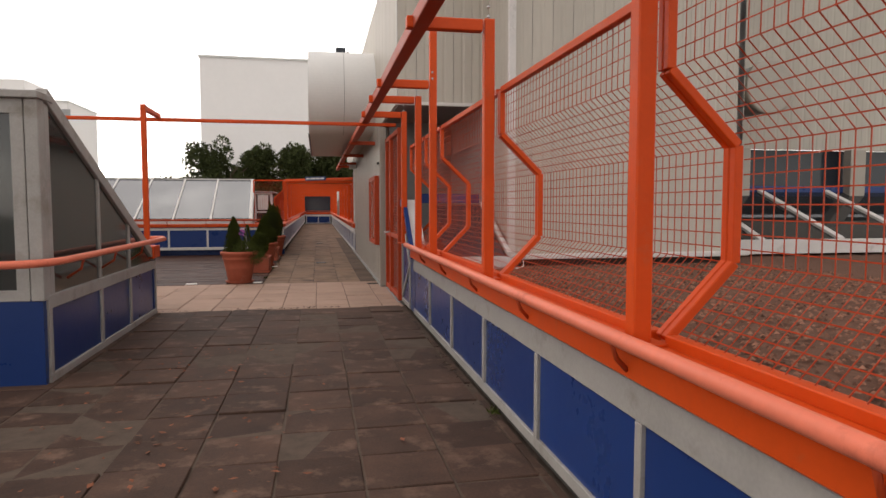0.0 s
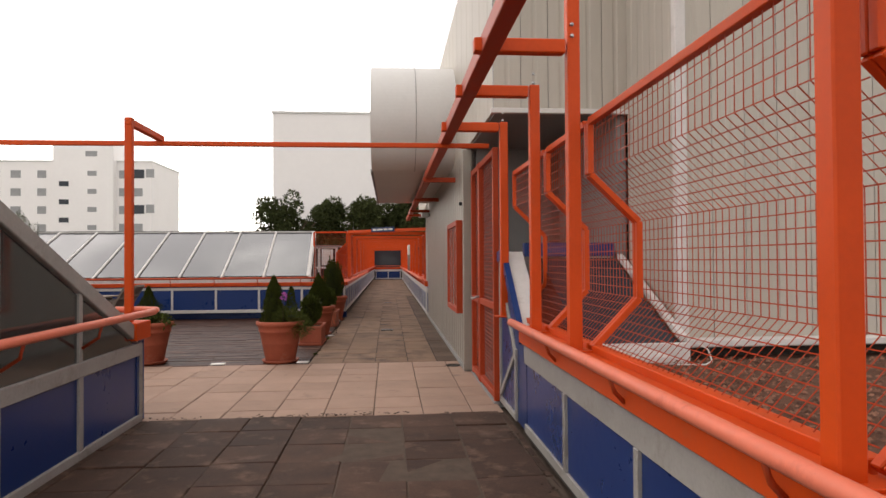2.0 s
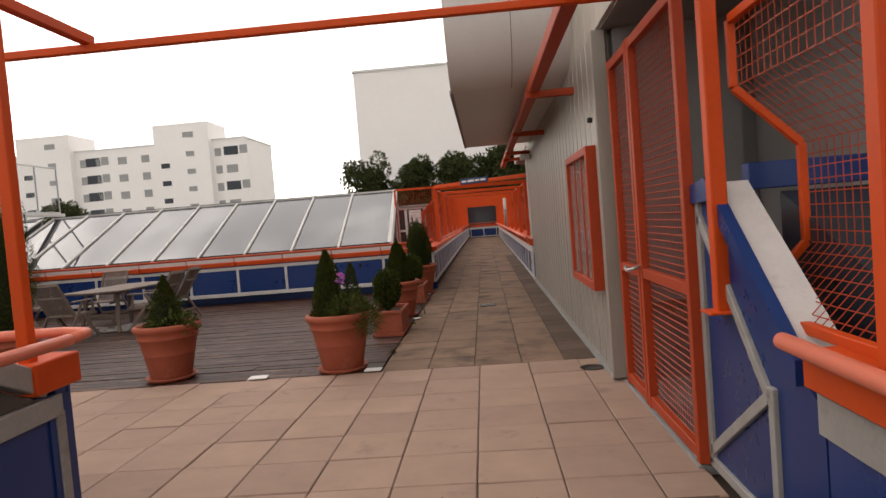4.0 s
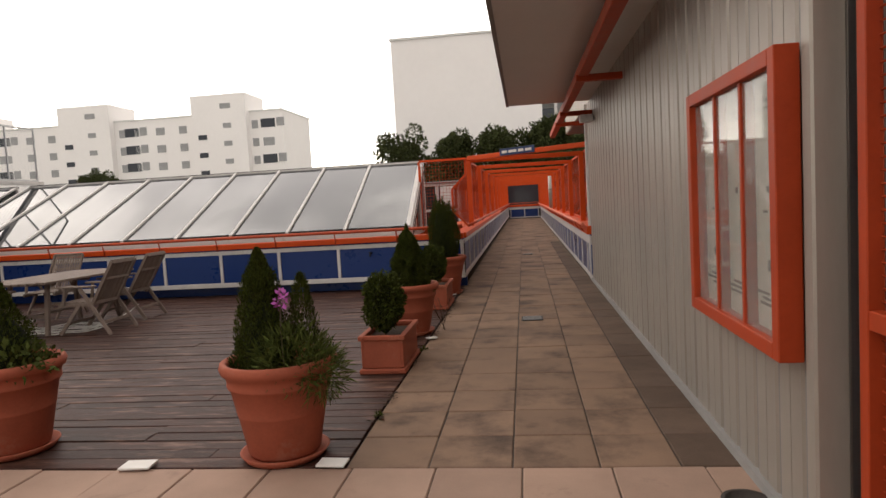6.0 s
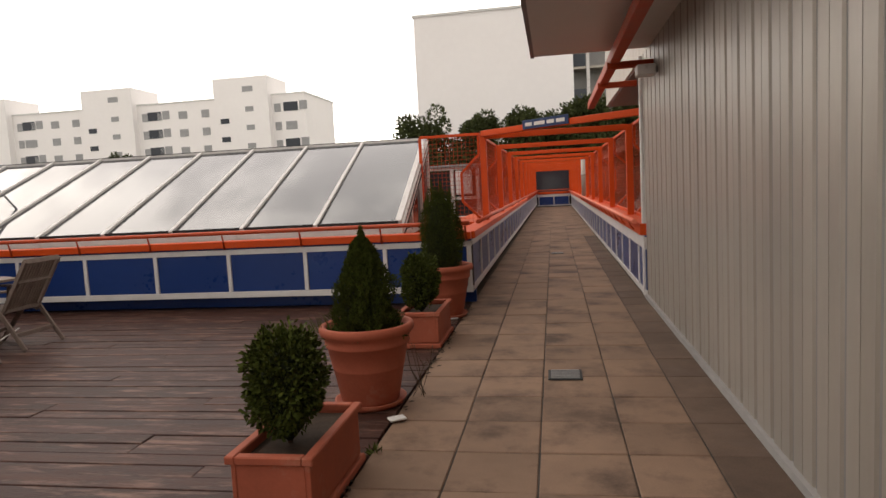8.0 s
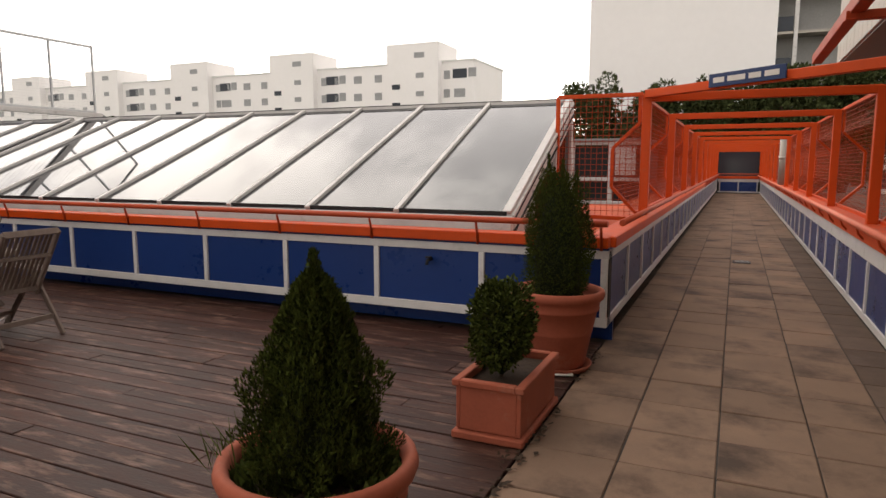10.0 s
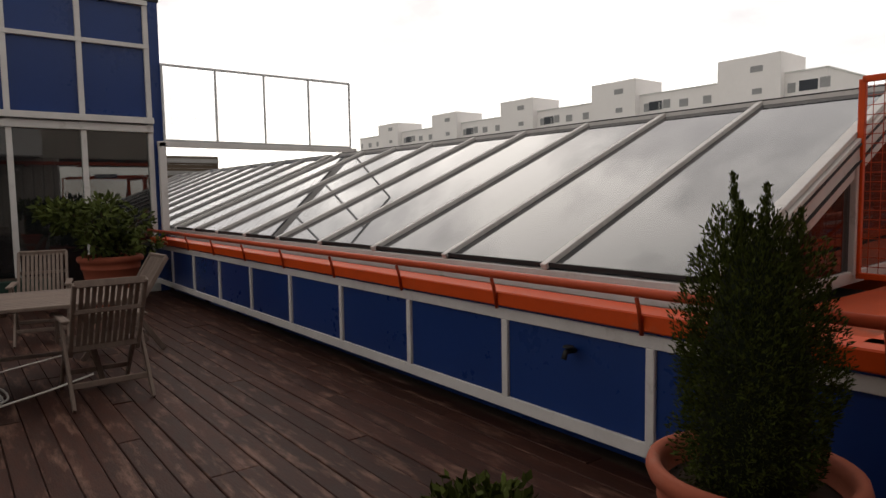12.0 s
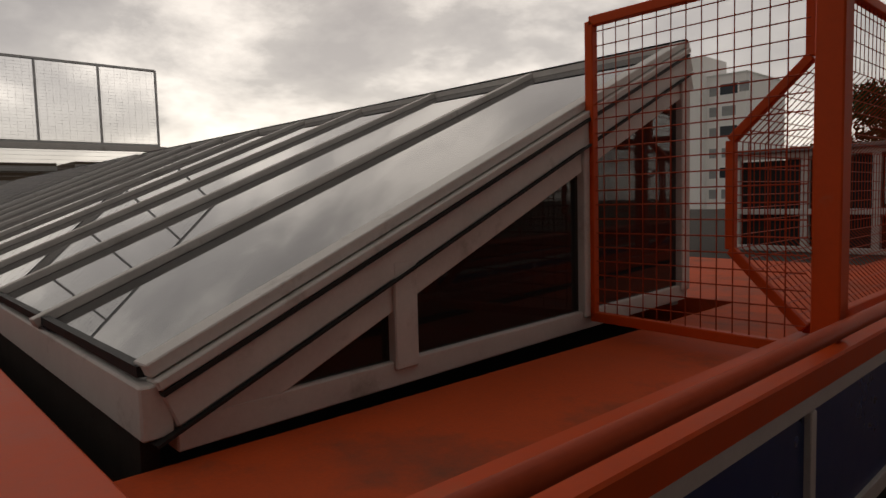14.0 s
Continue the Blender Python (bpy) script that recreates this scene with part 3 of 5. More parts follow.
CAGE_Y = [22.65 + 3.2 * k for k in range(10)] + [53.6]
for y in CAGE_Y:
    cage_frame(y, y)
lead = thing("sign_beam", "orange slanting bar carrying a small blue sign", "beam")
part("tube", bar(bmesh.new(), (-1.05, 22.6, 2.33), (1.2, 20.75, 2.33), 0.09, 0.09, bevel=0.006), ORANGE, lead)
CB = "mesh bays of the caged walkway"
for i, (y0, y1) in enumerate(zip(CAGE_Y, CAGE_Y[1:])):
    fine = 0.06 if i < 2 else 0.07
    mesh_bay("mesh_fence", "orange wire mesh fence of the caged walkway", y0, y1, -1.05, -1, 2.33, CB, fine, 0.003 if i < 2 else 0.004, foot=0.95)
    mesh_bay("mesh_fence", "orange wire mesh fence of the caged walkway", y0, y1, 1.22, 1, 2.33, CB, fine, 0.003 if i < 2 else 0.004)
mesh_bay("mesh_fence", "orange wire mesh fence of the caged walkway", 20.62, 22.65, 1.22, 1, 2.33, CB)
end = thing("end_screen", "orange panel framing a dark doorway at the walkway end", "screen")
ob_end = bmesh.new()
box(ob_end, (-1.7, 53.9, 0.95), (-1.05, 54.0, 2.6))
box(ob_end, (1.05, 53.9, 0.95), (1.7, 54.0, 2.6))
box(ob_end, (-1.05, 53.9, 2.24), (1.05, 54.0, 2.6))
part("panel", ob_end, ORANGE, end)
part("dark_opening", block((-1.05, 54.9, -0.05), (1.05, 55.0, 2.6)), DARK_WIN, end)

pipe_grey = thing("drainpipe", "grey rainwater pipe beside the caged walkway", "pipe")
part("pipe", tube(bmesh.new(), [(1.2, 37.2, 0.93), (1.2, 37.2, 2.35)], 0.11, 12), METAL, pipe_grey)
part("collar", tube(bmesh.new(), [(1.2, 37.2, 1.7), (1.2, 37.2, 1.8)], 0.125, 12), METAL, pipe_grey)

# curved bay overhanging the walk
bay = thing("curved_bay", "pale metal bay with a rounded end overhanging the walk", "bay")
R, CY, CZ = 0.84, 13.9, 3.80
arc = [(CY - R * math.sin(k * math.pi / 48), CZ + R * math.cos(k * math.pi / 48)) for k in range(49)]
bo = prism(bmesh.new(), [(19.95, CZ + R), *arc, (19.95, CZ - R)], "x", -0.15, 1.17)
for f in bo.faces:
    f.smooth = False
part("shell", bo, BRIGHT, bay)
seam = bmesh.new()
for (y0, z0), (y1, z1) in zip(arc, arc[1:]):
    bar(seam, (0.55, y0, z0), (0.55, y1, z1), 0.012, 0.008, up=(1, 0, 0), bevel=0)
part("seam", seam, METAL_DARK, bay)
part("lip", block((-0.17, CY, CZ - R - 0.012), (-0.13, 19.97, CZ - R + 0.03)), METAL_DARK, bay)

# ---- skylights ----
def skylight(name, label, x0, x1, ye, ze, yr, zr, pitch, east_end=True, skew=-0.22):
    """A lean-to glass roof with rafters from the eave up to the ridge, a kerb below and a glazed end."""
    root = thing(name, label, "skylight")
    count = round(abs(x1 - x0) / pitch)
    slope = Vector((skew, yr - ye, zr - ze)).normalized()
    up = Vector((0, -slope.z, slope.y)).normalized()
    lo, hi = Vector((0, ye, ze)), Vector((skew, yr, zr))

    def lean(bm):
        """Shears a block so that it follows the skewed rafters."""
        for v in bm.verts:
            v.co.x += skew * (v.co.y - ye) / (yr - ye)
        return bm

    for k in range(count + 1):
        x = x0 + (x1 - x0) * k / count - (0.08 if 0 < k < count else 0.0)
        r = bmesh.new()
        off = Vector((x, 0, 0)) + up * 0.025
        bar(r, lo + off - slope * (0.04 if k else 0.0), hi + off, 0.052 if k else 0.085, 0.04, up=up)
        raf = part("rafter", r, WHITE, root)
        gk = bmesh.new()
        side = Vector((-0.04, 0, 0))
        bar(gk, lo + off + side * 0.75 - up * 0.012, hi + off + side * 0.75 - up * 0.012, 0.014, 0.026, up=up, bevel=0)
        part("seal", gk, RUBBER, raf)
    for k in range(count):
        a, b = x0 + (x1 - x0) * k / count - (0.08 if k else 0.0), x0 + (x1 - x0) * (k + 1) / count - (0.08 if k + 1 < count else 0.0)
        gl = bmesh.new()
        bar(gl, lo + Vector(((a + b) / 2, 0, 0)), hi + Vector(((a + b) / 2, 0, 0)), abs(b - a) - 0.05, 0.012, up=up, bevel=0)
        part("pane", gl, SKY_GLASS, root)
    # the foot's dark colour paints the shadow gap below the kerb
    part("kerb_foot", block((min(x0, x1), ye - 0.02, 0.6), (max(x0, x1) - 0.02, ye + 0.03, 0.9)), JOINT_SHADE, root)
    part("kerb", block((min(x0, x1), ye - 0.035, 0.91), (max(x0, x1) + 0.05, ye + 0.05, ze - 0.01), 0.006), WHITE, root, "white metal gutter kerb")
    part("eave_seal", bar(bmesh.new(), lo + Vector((x0, 0, 0)) + up * 0.02, lo + Vector((x1, 0, 0)) + up * 0.02, 0.03, 0.03, bevel=0), RUBBER, root)
    part("ridge", bar(bmesh.new(), hi + Vector((x0 + 0.05, 0, 0.015)), hi + Vector((x1, 0, 0.015)), 0.06, 0.045), WHITE, root)
    part("ridge_seal", bar(bmesh.new(), hi + Vector((x0 + 0.05, -0.01, 0.042)), hi + Vector((x1, -0.01, 0.042)), 0.04, 0.012, bevel=0), RUBBER, root)
    part("back_wall", block((min(x0, x1), yr + 0.02, 0.8), (max(x0, x1) + skew - 0.06, yr + 0.1, zr - 0.02)), CONCRETE, root)
    # dark sheet in place of the unlit room under the panes
    part("shadow_floor", block((min(x0, x1), ye + 0.06, 0.62), (max(x0, x1), yr, 0.66)), JOINT_SHADE, root, "dark sheet painted as the interior shade below the glass")
    if east_end:
        x = x0 + 0.02
        zf = 0.92

        def on(s):
            return lo + (hi - lo) * s + Vector((x, 0, 0))
        part("end_rafter", bar(bmesh.new(), on(0.0) - up * 0.096, on(1.0) - up * 0.096, 0.08, 0.1, up=up, bevel=0.006), WHITE, root)
        part("end_fascia", bar(bmesh.new(), on(0.02) - up * 0.204 - Vector((0.012, 0, 0)), on(1.0) - up * 0.204 - Vector((0.012, 0, 0)), 0.07, 0.1, up=up, bevel=0.005), WHITE, root)
        part("end_drip", bar(bmesh.new(), on(-0.02) - up * 0.15 + Vector((0.012, 0, 0)), on(0.99) - up * 0.15 + Vector((0.012, 0, 0)), 0.09, 0.008, up=up, bevel=0), RUBBER, root, "thin dark drip strip")
        part("end_rafter_lip", bar(bmesh.new(), on(0.0) - up * 0.015 + Vector((0.012, 0, 0)), on(1.0) - up * 0.015 + Vector((0.012, 0, 0)), 0.075, 0.03, up=up, bevel=0.004), WHITE, root)
        part("end_seal", bar(bmesh.new(), on(0.0) - up * 0.038 + Vector((0.02, 0, 0)), on(0.99) - up * 0.038 + Vector((0.02, 0, 0)), 0.07, 0.014, up=up, bevel=0), RUBBER, root)
        part("end_sill", lean(block((x - 0.045, ye + 0.055, zf - 0.06), (x + 0.03, yr, zf + 0.03), 0.005)), WHITE, root)
        for s, w in ((0.27, 0.11), (0.64, 0.06), (0.985, 0.11)):
            q = on(s)
            part("end_mullion", lean(block((x - 0.045, q.y - w / 2, zf), (x + 0.045, q.y + w / 2, q.z - 0.12), 0.005)), WHITE, root)
        part("end_pane", lean(prism(bmesh.new(), [(ye + 0.35, zf), (yr - 0.05, zf), (yr - 0.05, zr - 0.15), (ye + 0.35, zf + 0.06)], "x", x - 0.012, x + 0.004)), DARK_GLASS, root, "dark triangular end glazing")
        # added sheet that makes the end glazing look dark inside
        part("end_blind", lean(prism(bmesh.new(), [(ye + 0.3, zf - 0.2), (yr - 0.1, zf - 0.2), (yr - 0.1, zr - 0.3), (ye + 0.5, zf)], "x", x - 0.62, x - 0.6)), JOINT_SHADE, root, "added dark sheet painted as shade behind the end glazing")
    return root


skylight("skylight", "long lean-to glass roof with white rafters behind the parapet", -2.0, -11.63, 20.5, 1.065, 23.75, 2.38, 1.07)
skylight("skylight", "further stretch of lean-to glass roof beyond the white portal", -12.0, -22.6, 20.5, 1.065, 23.75, 2.38, 1.06, False)
roof_o = tagged(part("orange_roof", block((-1.94, 20.34, 0.6), (-1.3, 54.0, 0.84)), CAP), "flat orange-coated roof beside the skylight", "roof", kind="structure")
tagged(part("orange_roof", block((-6.5, 23.9, 0.6), (-1.95, 26.5, 0.835)), CAP), "flat orange-coated roof behind the skylight", "roof", kind="structure")
# gutter shade is put into this dark colour
tagged(part("gutter_floor", block((-24, 20.45, 0.5), (-2.0, 54.0, 0.62)), JOINT_SHADE), "gutter bottom under the skylight, its shade painted dark", "roof", kind="structure")


def deck_z(y):
    """The height of the deck boards."""
    return 0.004


# ---- stairwell roof light with its sloping glass ----
kiosk = thing("stair_skylight", "wedge-shaped stairwell roof light on a blue panelled base", "skylight")
KX, KY0, KY1 = -2.2, 5.8, 9.5
part("base_panel", block((-5.2, KY0 + 0.02, 0.0), (KX - 0.02, KY0 + 0.12, 0.72)), BLUE, kiosk)
marks = [KY0 + 0.12, 7.25, 8.31, KY1]
for a, b in zip(marks, marks[1:]):
    part("base_panel", block((KX - 0.08, a + 0.02, 0.02), (KX - 0.02, b - 0.02, 0.64)), BLUE, kiosk)
for y in marks:
    part("base_post", block((KX - 0.07, y - 0.035, 0.04), (KX, y + 0.035, 0.64), 0.004), ALU, kiosk)
part("base_rail", block((KX - 0.07, KY0 + 0.08, 0.62), (KX + 0.004, KY1 + 0.02, 0.735), 0.005), ALU, kiosk)
part("base_rail", block((KX - 0.07, KY0 + 0.08, 0.0), (KX + 0.004, KY1 + 0.02, 0.07), 0.005), ALU, kiosk)
part("end_panel", block((-5.2, KY1 - 0.08, 0.0), (KX - 0.01, KY1, 0.74)), BLUE, kiosk)
# solid fill; the stairwell's darkness is put into its colour
part("core", block((-5.1, KY0 + 0.13, 0.0), (KX - 0.1, KY1 - 0.1, 0.6)), JOINT_SHADE, kiosk, "solid block painted dark as the unlit stairwell")
K0, K1 = Vector((0, 5.98, 2.40)), Vector((0, 9.42, 0.80))
kway = (K1 - K0).normalized()
kup = Vector((0, -kway.z, kway.y))
for x in (KX - 0.035, -3.2, -4.2, -5.15):
    part("rafter", bar(bmesh.new(), K0 + Vector((x, 0, 0)), K1 + Vector((x, 0, 0)), 0.09, 0.12, up=kup, bevel=0.006), ALU, kiosk)
for a, b in ((-2.28, -3.16), (-3.24, -4.16), (-4.24, -5.1)):
    part("pane", bar(bmesh.new(), K0 + Vector(((a + b) / 2, 0.03, 0)), K1 + Vector(((a + b) / 2, 0, 0)), a - b, 0.012, up=kup, bevel=0), KIOSK_GLASS, kiosk)
for y in (7.25, 8.31):
    part("mullion", block((KX - 0.06, y - 0.03, 0.73), (KX - 0.005, y + 0.03, 2.40 - (y - 5.98) * 0.465 - 0.06), 0.004), ALU, kiosk)
part("corner_post", block((KX - 0.10, KY0, 0.70), (KX, KY0 + 0.14, 2.36), 0.006), ALU, kiosk)
part("corner_post", block((KX - 0.05, KY0 + 0.15, 0.70), (KX - 0.005, KY0 + 0.24, 2.32), 0.006), ALU, kiosk)
part("side_pane", prism(bmesh.new(), [(KY0 + 0.2, 0.72), (9.36, 0.74), (6.0, 2.32), (KY0 + 0.2, 2.32)], "x", KX - 0.035, KX - 0.023), KIOSK_GLASS, kiosk)
part("front_frame", block((-5.2, KY0 + 0.01, 0.70), (KX - 0.11, KY0 + 0.09, 0.79), 0.005), ALU, kiosk)
part("front_frame", block((-5.2, KY0 + 0.01, 2.22), (KX - 0.11, KY0 + 0.09, 2.34), 0.005), ALU, kiosk)
for x in (-2.36, -3.5, -4.6):
    part("front_frame", block((x - 0.05, KY0 + 0.012, 0.78), (x + 0.05, KY0 + 0.088, 2.23), 0.005), ALU, kiosk)
part("front_pane", block((-5.2, KY0 + 0.045, 0.78), (KX - 0.12, KY0 + 0.055, 2.23)), KIOSK_GLASS, kiosk)
part("top_plate", block((-5.25, KY0 - 0.04, 2.34), (KX + 0.02, 6.08, 2.40), 0.006), ALU, kiosk)
part("cap", block((-2.85, KY1 - 0.2, 0.77), (KX + 0.03, KY1 + 0.16, 0.935), 0.008), ORANGE, kiosk, "orange metal cap at the foot of the mast")
part("end_core", block((-5.2, KY1, 0.0), (KX - 0.02, KY1 + 0.12, 0.76)), BLUE, kiosk)
rail = [(-4.9, 5.42, 1.03), (-2.62, 5.42, 1.03), (-2.32, 5.44, 1.03), (-2.17, 5.52, 1.03), (-2.1, 5.66, 1.03), (-2.06, 5.85, 1.03), (-2.06, 7.5, 1.03), (-2.06, 9.42, 1.03)]
part("handrail", tube(bmesh.new(), rail, 0.032, 12), RAIL_PINK, kiosk, "round sun-bleached orange handrail")
part("handrail", tube(bmesh.new(), [(-4.9, KY1 + 0.24, 1.03), (-2.3, KY1 + 0.24, 1.03), (-2.12, KY1 + 0.16, 1.03), (-2.06, 9.42, 1.03)], 0.03, 12), RAIL_PINK, kiosk, "round sun-bleached orange handrail")
for y in (6.3, 7.26, 8.32):
    part("bracket", tube(bmesh.new(), [(-2.06, y, 1.0), (-2.08, y, 0.92), (-2.2, y, 0.84)], 0.012, 6), RED, kiosk)


# ---- gate ----
gate = thing("gate", "tall red steel gate filled with perforated red sheet", "gate")
GX = 1.23
for y in (GATE_Y0, 10.92, 11.0, GATE_Y1):
    part("stile", bar(bmesh.new(), (GX, y, 0.03), (GX, y, 2.66), 0.06, 0.06), RED, gate)
for z in (0.08, 1.0, 2.62):
    part("rail", bar(bmesh.new(), (GX, GATE_Y0, z), (GX, GATE_Y1, z), 0.05, 0.07), RED, gate)
gm = bmesh.new()
for k in range(int((GATE_Y1 - GATE_Y0) / 0.05)):
    tube(gm, [(GX + 0.022, GATE_Y0 + 0.05 * (k + 0.5), 0.1), (GX + 0.022, GATE_Y0 + 0.05 * (k + 0.5), 2.6)], 0.0018, 4, False)
for k in range(56):
    tube(gm, [(GX + 0.018, GATE_Y0, 0.12 + 0.045 * k), (GX + 0.018, GATE_Y1, 0.12 + 0.045 * k)], 0.0042, 4, False)
tagged(part("infill", gm, RED, gate, "dense red wire infill"), kind="stuff")
part("handle", tube(bmesh.new(), [(1.2, 10.93, 1.05), (1.13, 10.93, 1.03), (1.12, 11.0, 1.02), (1.13, 11.08, 1.04)], 0.014, 8), GALV, gate, "bright metal lever handle")
tagged(part("gate_threshold", block((1.2, 9.86, -0.04), (2.3, 11.85, 0.01)), CONCRETE), "concrete threshold behind the gate", "threshold", kind="structure")
# back and side of the recess carry its shade as a darker grey
tagged(part("recess_back", block((2.44, 9.62, 0.0), (2.54, 11.85, 2.97)), METAL_DARK), "wall behind the gate, its recess shade painted dark", "wall", kind="structure")

tagged(part("recess_side", block((1.3, 11.78, 0.0), (2.3, 11.86, 2.97)), METAL_DARK), "side wall inside the gate recess, its shade painted dark", "wall", kind="structure")
# low skylights on the gravel roof
def lean_to(label, x0, x1, y0, z0, y1, z1, strips):
    root = thing("roof_light", label, "skylight", "small roof lights on the gravel roof")
    a, b = Vector((0, y0, z0)), Vector((0, y1, z1))
    up = Vector((0, -(z1 - z0), y1 - y0)).normalized()
    part("pane", bar(bmesh.new(), a + Vector(((x0 + x1) / 2, 0, 0)), b + Vector(((x0 + x1) / 2, 0, 0)), abs(x1 - x0), 0.015, up=up, bevel=0), DARK_GLASS, root)
    for x in strips:
        part("rafter", bar(bmesh.new(), a + Vector((x, 0, 0)) + up * 0.03, b + Vector((x, 0, 0)) + up * 0.03, 0.12, 0.05, up=up), WHITE, root)
    part("sill", block((min(x0, x1), y0 - 0.1, 0.7), (max(x0, x1), y0 + 0.02, z0 + 0.03), 0.006), WHITE, root)
    part("head", block((min(x0, x1), y1 - 0.02, z1 - 0.02), (max(x0, x1), y1 + 0.14, z1 + 0.12), 0.006), BLUE, root)
    return root


lean_to("low lean-to roof light with white bars and a blue head", 6.2, 15.5, 9.4, 0.9, 11.5, 1.75, (7.1, 8.6, 10.1, 11.6))
side_light = thing("roof_light", "dark sloping roof light with a white edge under a blue band", "skylight", "small roof lights on the gravel roof")
part("pane", prism(bmesh.new(), [(8.18, 0.78), (9.72, 1.5), (9.72, 0.78)], "x", 1.66, 2.44), DARK_WIN, side_light)
part("edge", bar(bmesh.new(), (2.47, 8.2, 0.85), (2.47, 9.72, 1.56), 0.06, 0.05), WHITE, side_light, "white sloping edge bar")
part("head", block((1.5, 9.7, 1.52), (2.52, 9.8, 1.66), 0.006), BLUE, side_light, "blue enamelled band")
part("kerb", block((1.6, 8.15, 0.6), (2.5, 8.2, 0.82), 0.006), WHITE, side_light)
pipe = thing("exhaust_duct", "short round metal duct ending under the eaves", "duct")
part("duct", tube(bmesh.new(), [(7.6, 11.5, 3.5), (7.6, 10.0, 3.5)], 0.42, 24), METAL_DARK, pipe)
part("collar", lathe(bmesh.new(), [(0.42, 0.0), (0.47, 0.0), (0.47, 0.08), (0.42, 0.08)], 24), METAL, pipe).matrix_local = pose(7.6, 10.02, 3.5, 90, 0, 0)
grid_b = bmesh.new()
for k in range(-6, 7):
    h = math.sqrt(max(0.0, 0.42 ** 2 - (k * 0.065) ** 2))
    bar(grid_b, (7.6 + k * 0.065, 9.97, 3.5 - h), (7.6 + k * 0.065, 9.97, 3.5 + h), 0.012, 0.012, bevel=0)
    bar(grid_b, (7.6 - h, 9.97, 3.5 + k * 0.065), (7.6 + h, 9.97, 3.5 + k * 0.065), 0.012, 0.012, bevel=0)
part("grille", grid_b, WHITE, pipe)
for x in (7.9, 10.5):
    tagged(part("recess_column", block((x, 11.3, 0.7), (x + 0.35, 11.5, 2.6), 0.01), METAL), "pale column between dark windows", "column", kind="structure")

# ---- notice case on the metal wall ----
case = thing("display_case", "orange-framed notice case with three glazed bays", "notice board")
CY0, CY1, CZ0, CZ1 = 11.93, 13.3, 0.765, 2.03
for lo, hi in (((1.03, CY0, CZ0), (1.13, CY0 + 0.07, CZ1)), ((1.03, CY1 - 0.07, CZ0), (1.13, CY1, CZ1)), ((1.03, CY0 + 0.07, CZ0), (1.13, CY1 - 0.07, CZ0 + 0.07)), ((1.03, CY0 + 0.07, CZ1 - 0.07), (1.13, CY1 - 0.07, CZ1))):
    part("frame", block(lo, hi, 0.004), RED, case)
third = (CY1 - CY0 - 0.14) / 3
for k in (1, 2):
    y = CY0 + 0.07 + third * k
    part("mullion", block((1.05, y - 0.015, CZ0 + 0.07), (1.125, y + 0.015, CZ1 - 0.07), 0.003), RED, case)
part("back_board", block((1.112, CY0 + 0.07, CZ0 + 0.07), (1.14, CY1 - 0.07, CZ1 - 0.07)), PAPER, case, "faded grey notice paper")
for k in range(3):
    y = CY0 + 0.07 + third * k
    part("pane", block((1.062, y + 0.016, CZ0 + 0.07), (1.066, y + third - 0.016, CZ1 - 0.07)), CASE_GLASS, case)
ink = bmesh.new()
rk = random.Random(5)
for k in range(3):
    y0 = CY0 + 0.13 + third * k
    for z, w, h in ((1.85, 0.1, 0.014), (1.82, 0.16, 0.008), (1.45, 0.035, 0.03), (1.36, 0.05, 0.012), (1.1, 0.045, 0.05), (0.99, 0.22, 0.012), (0.965, 0.26, 0.012), (0.94, 0.2, 0.012)):
        yy = y0 + rk.uniform(0.0, 0.2)
        box(ink, (1.1095, yy, z), (1.1125, yy + w, z + h))
    box(ink, (1.1095, y0 + 0.1, 1.5), (1.1125, y0 + 0.13, 1.72))
part("print", ink, INK, case, "faint unreadable print")
lamp = thing("wall_lamp", "small white floodlight under the bay", "lamp")
part("housing", block((0.93, 19.2, 2.55), (1.12, 19.4, 2.66), 0.01), WHITE, lamp)
part("arm", block((1.1, 19.27, 2.58), (1.16, 19.33, 2.64)), METAL_DARK, lamp)

# small blue sign on the slanting bar
sign = thing("sign", "small dark-blue sign with pale unreadable lettering", "sign")
sdir = Vector((1.2 + 1.05, 20.75 - 22.6, 0)).normalized()
snorm = Vector((sdir.y, -sdir.x, 0))
s0 = Vector((-1.05, 22.6, 2.365)) + sdir * 0.92 + snorm * 0.06
part("plate", bar(bmesh.new(), s0, s0 + sdir * 0.85, 0.02, 0.13, up=(0, 0, 1), bevel=0.003), SIGN_BLUE, sign)
sb = bmesh.new()
for k, (u, w) in enumerate(((0.06, 0.13), (0.23, 0.2), (0.47, 0.13), (0.64, 0.15))):
    bar(sb, s0 + sdir * u + snorm * 0.013, s0 + sdir * (u + w) + snorm * 0.013, 0.004, 0.05, bevel=0)
part("lettering", sb, PAPER, sign)

# mesh wing beside the skylight
wingm = thing("mesh_fence", "orange framed square wire mesh closing the gap beside the skylight", "mesh fence")
for p, q in (((-2.08, 0.92), (-2.08, 2.33)), ((-2.08, 2.33), (-1.1, 2.33)), ((-2.08, 0.92), (-1.13, 0.90))):
    part("frame_bar", bar(bmesh.new(), (p[0], 22.62, p[1]), (q[0], 22.62, q[1]), 0.045, 0.045), ORANGE, wingm)
wm = bmesh.new()
for k in range(1, 14):
    tube(wm, [(-2.08 + 0.068 * k, 22.62, 0.92), (-2.08 + 0.068 * k, 22.62, 2.32)], 0.003, 4, False)
for k in range(1, 21):
    tube(wm, [(-2.08, 22.622, 0.92 + 0.068 * k), (-1.12, 22.622, 0.92 + 0.068 * k)], 0.003, 4, False)
part("wire_mesh", wm, RED, wingm)

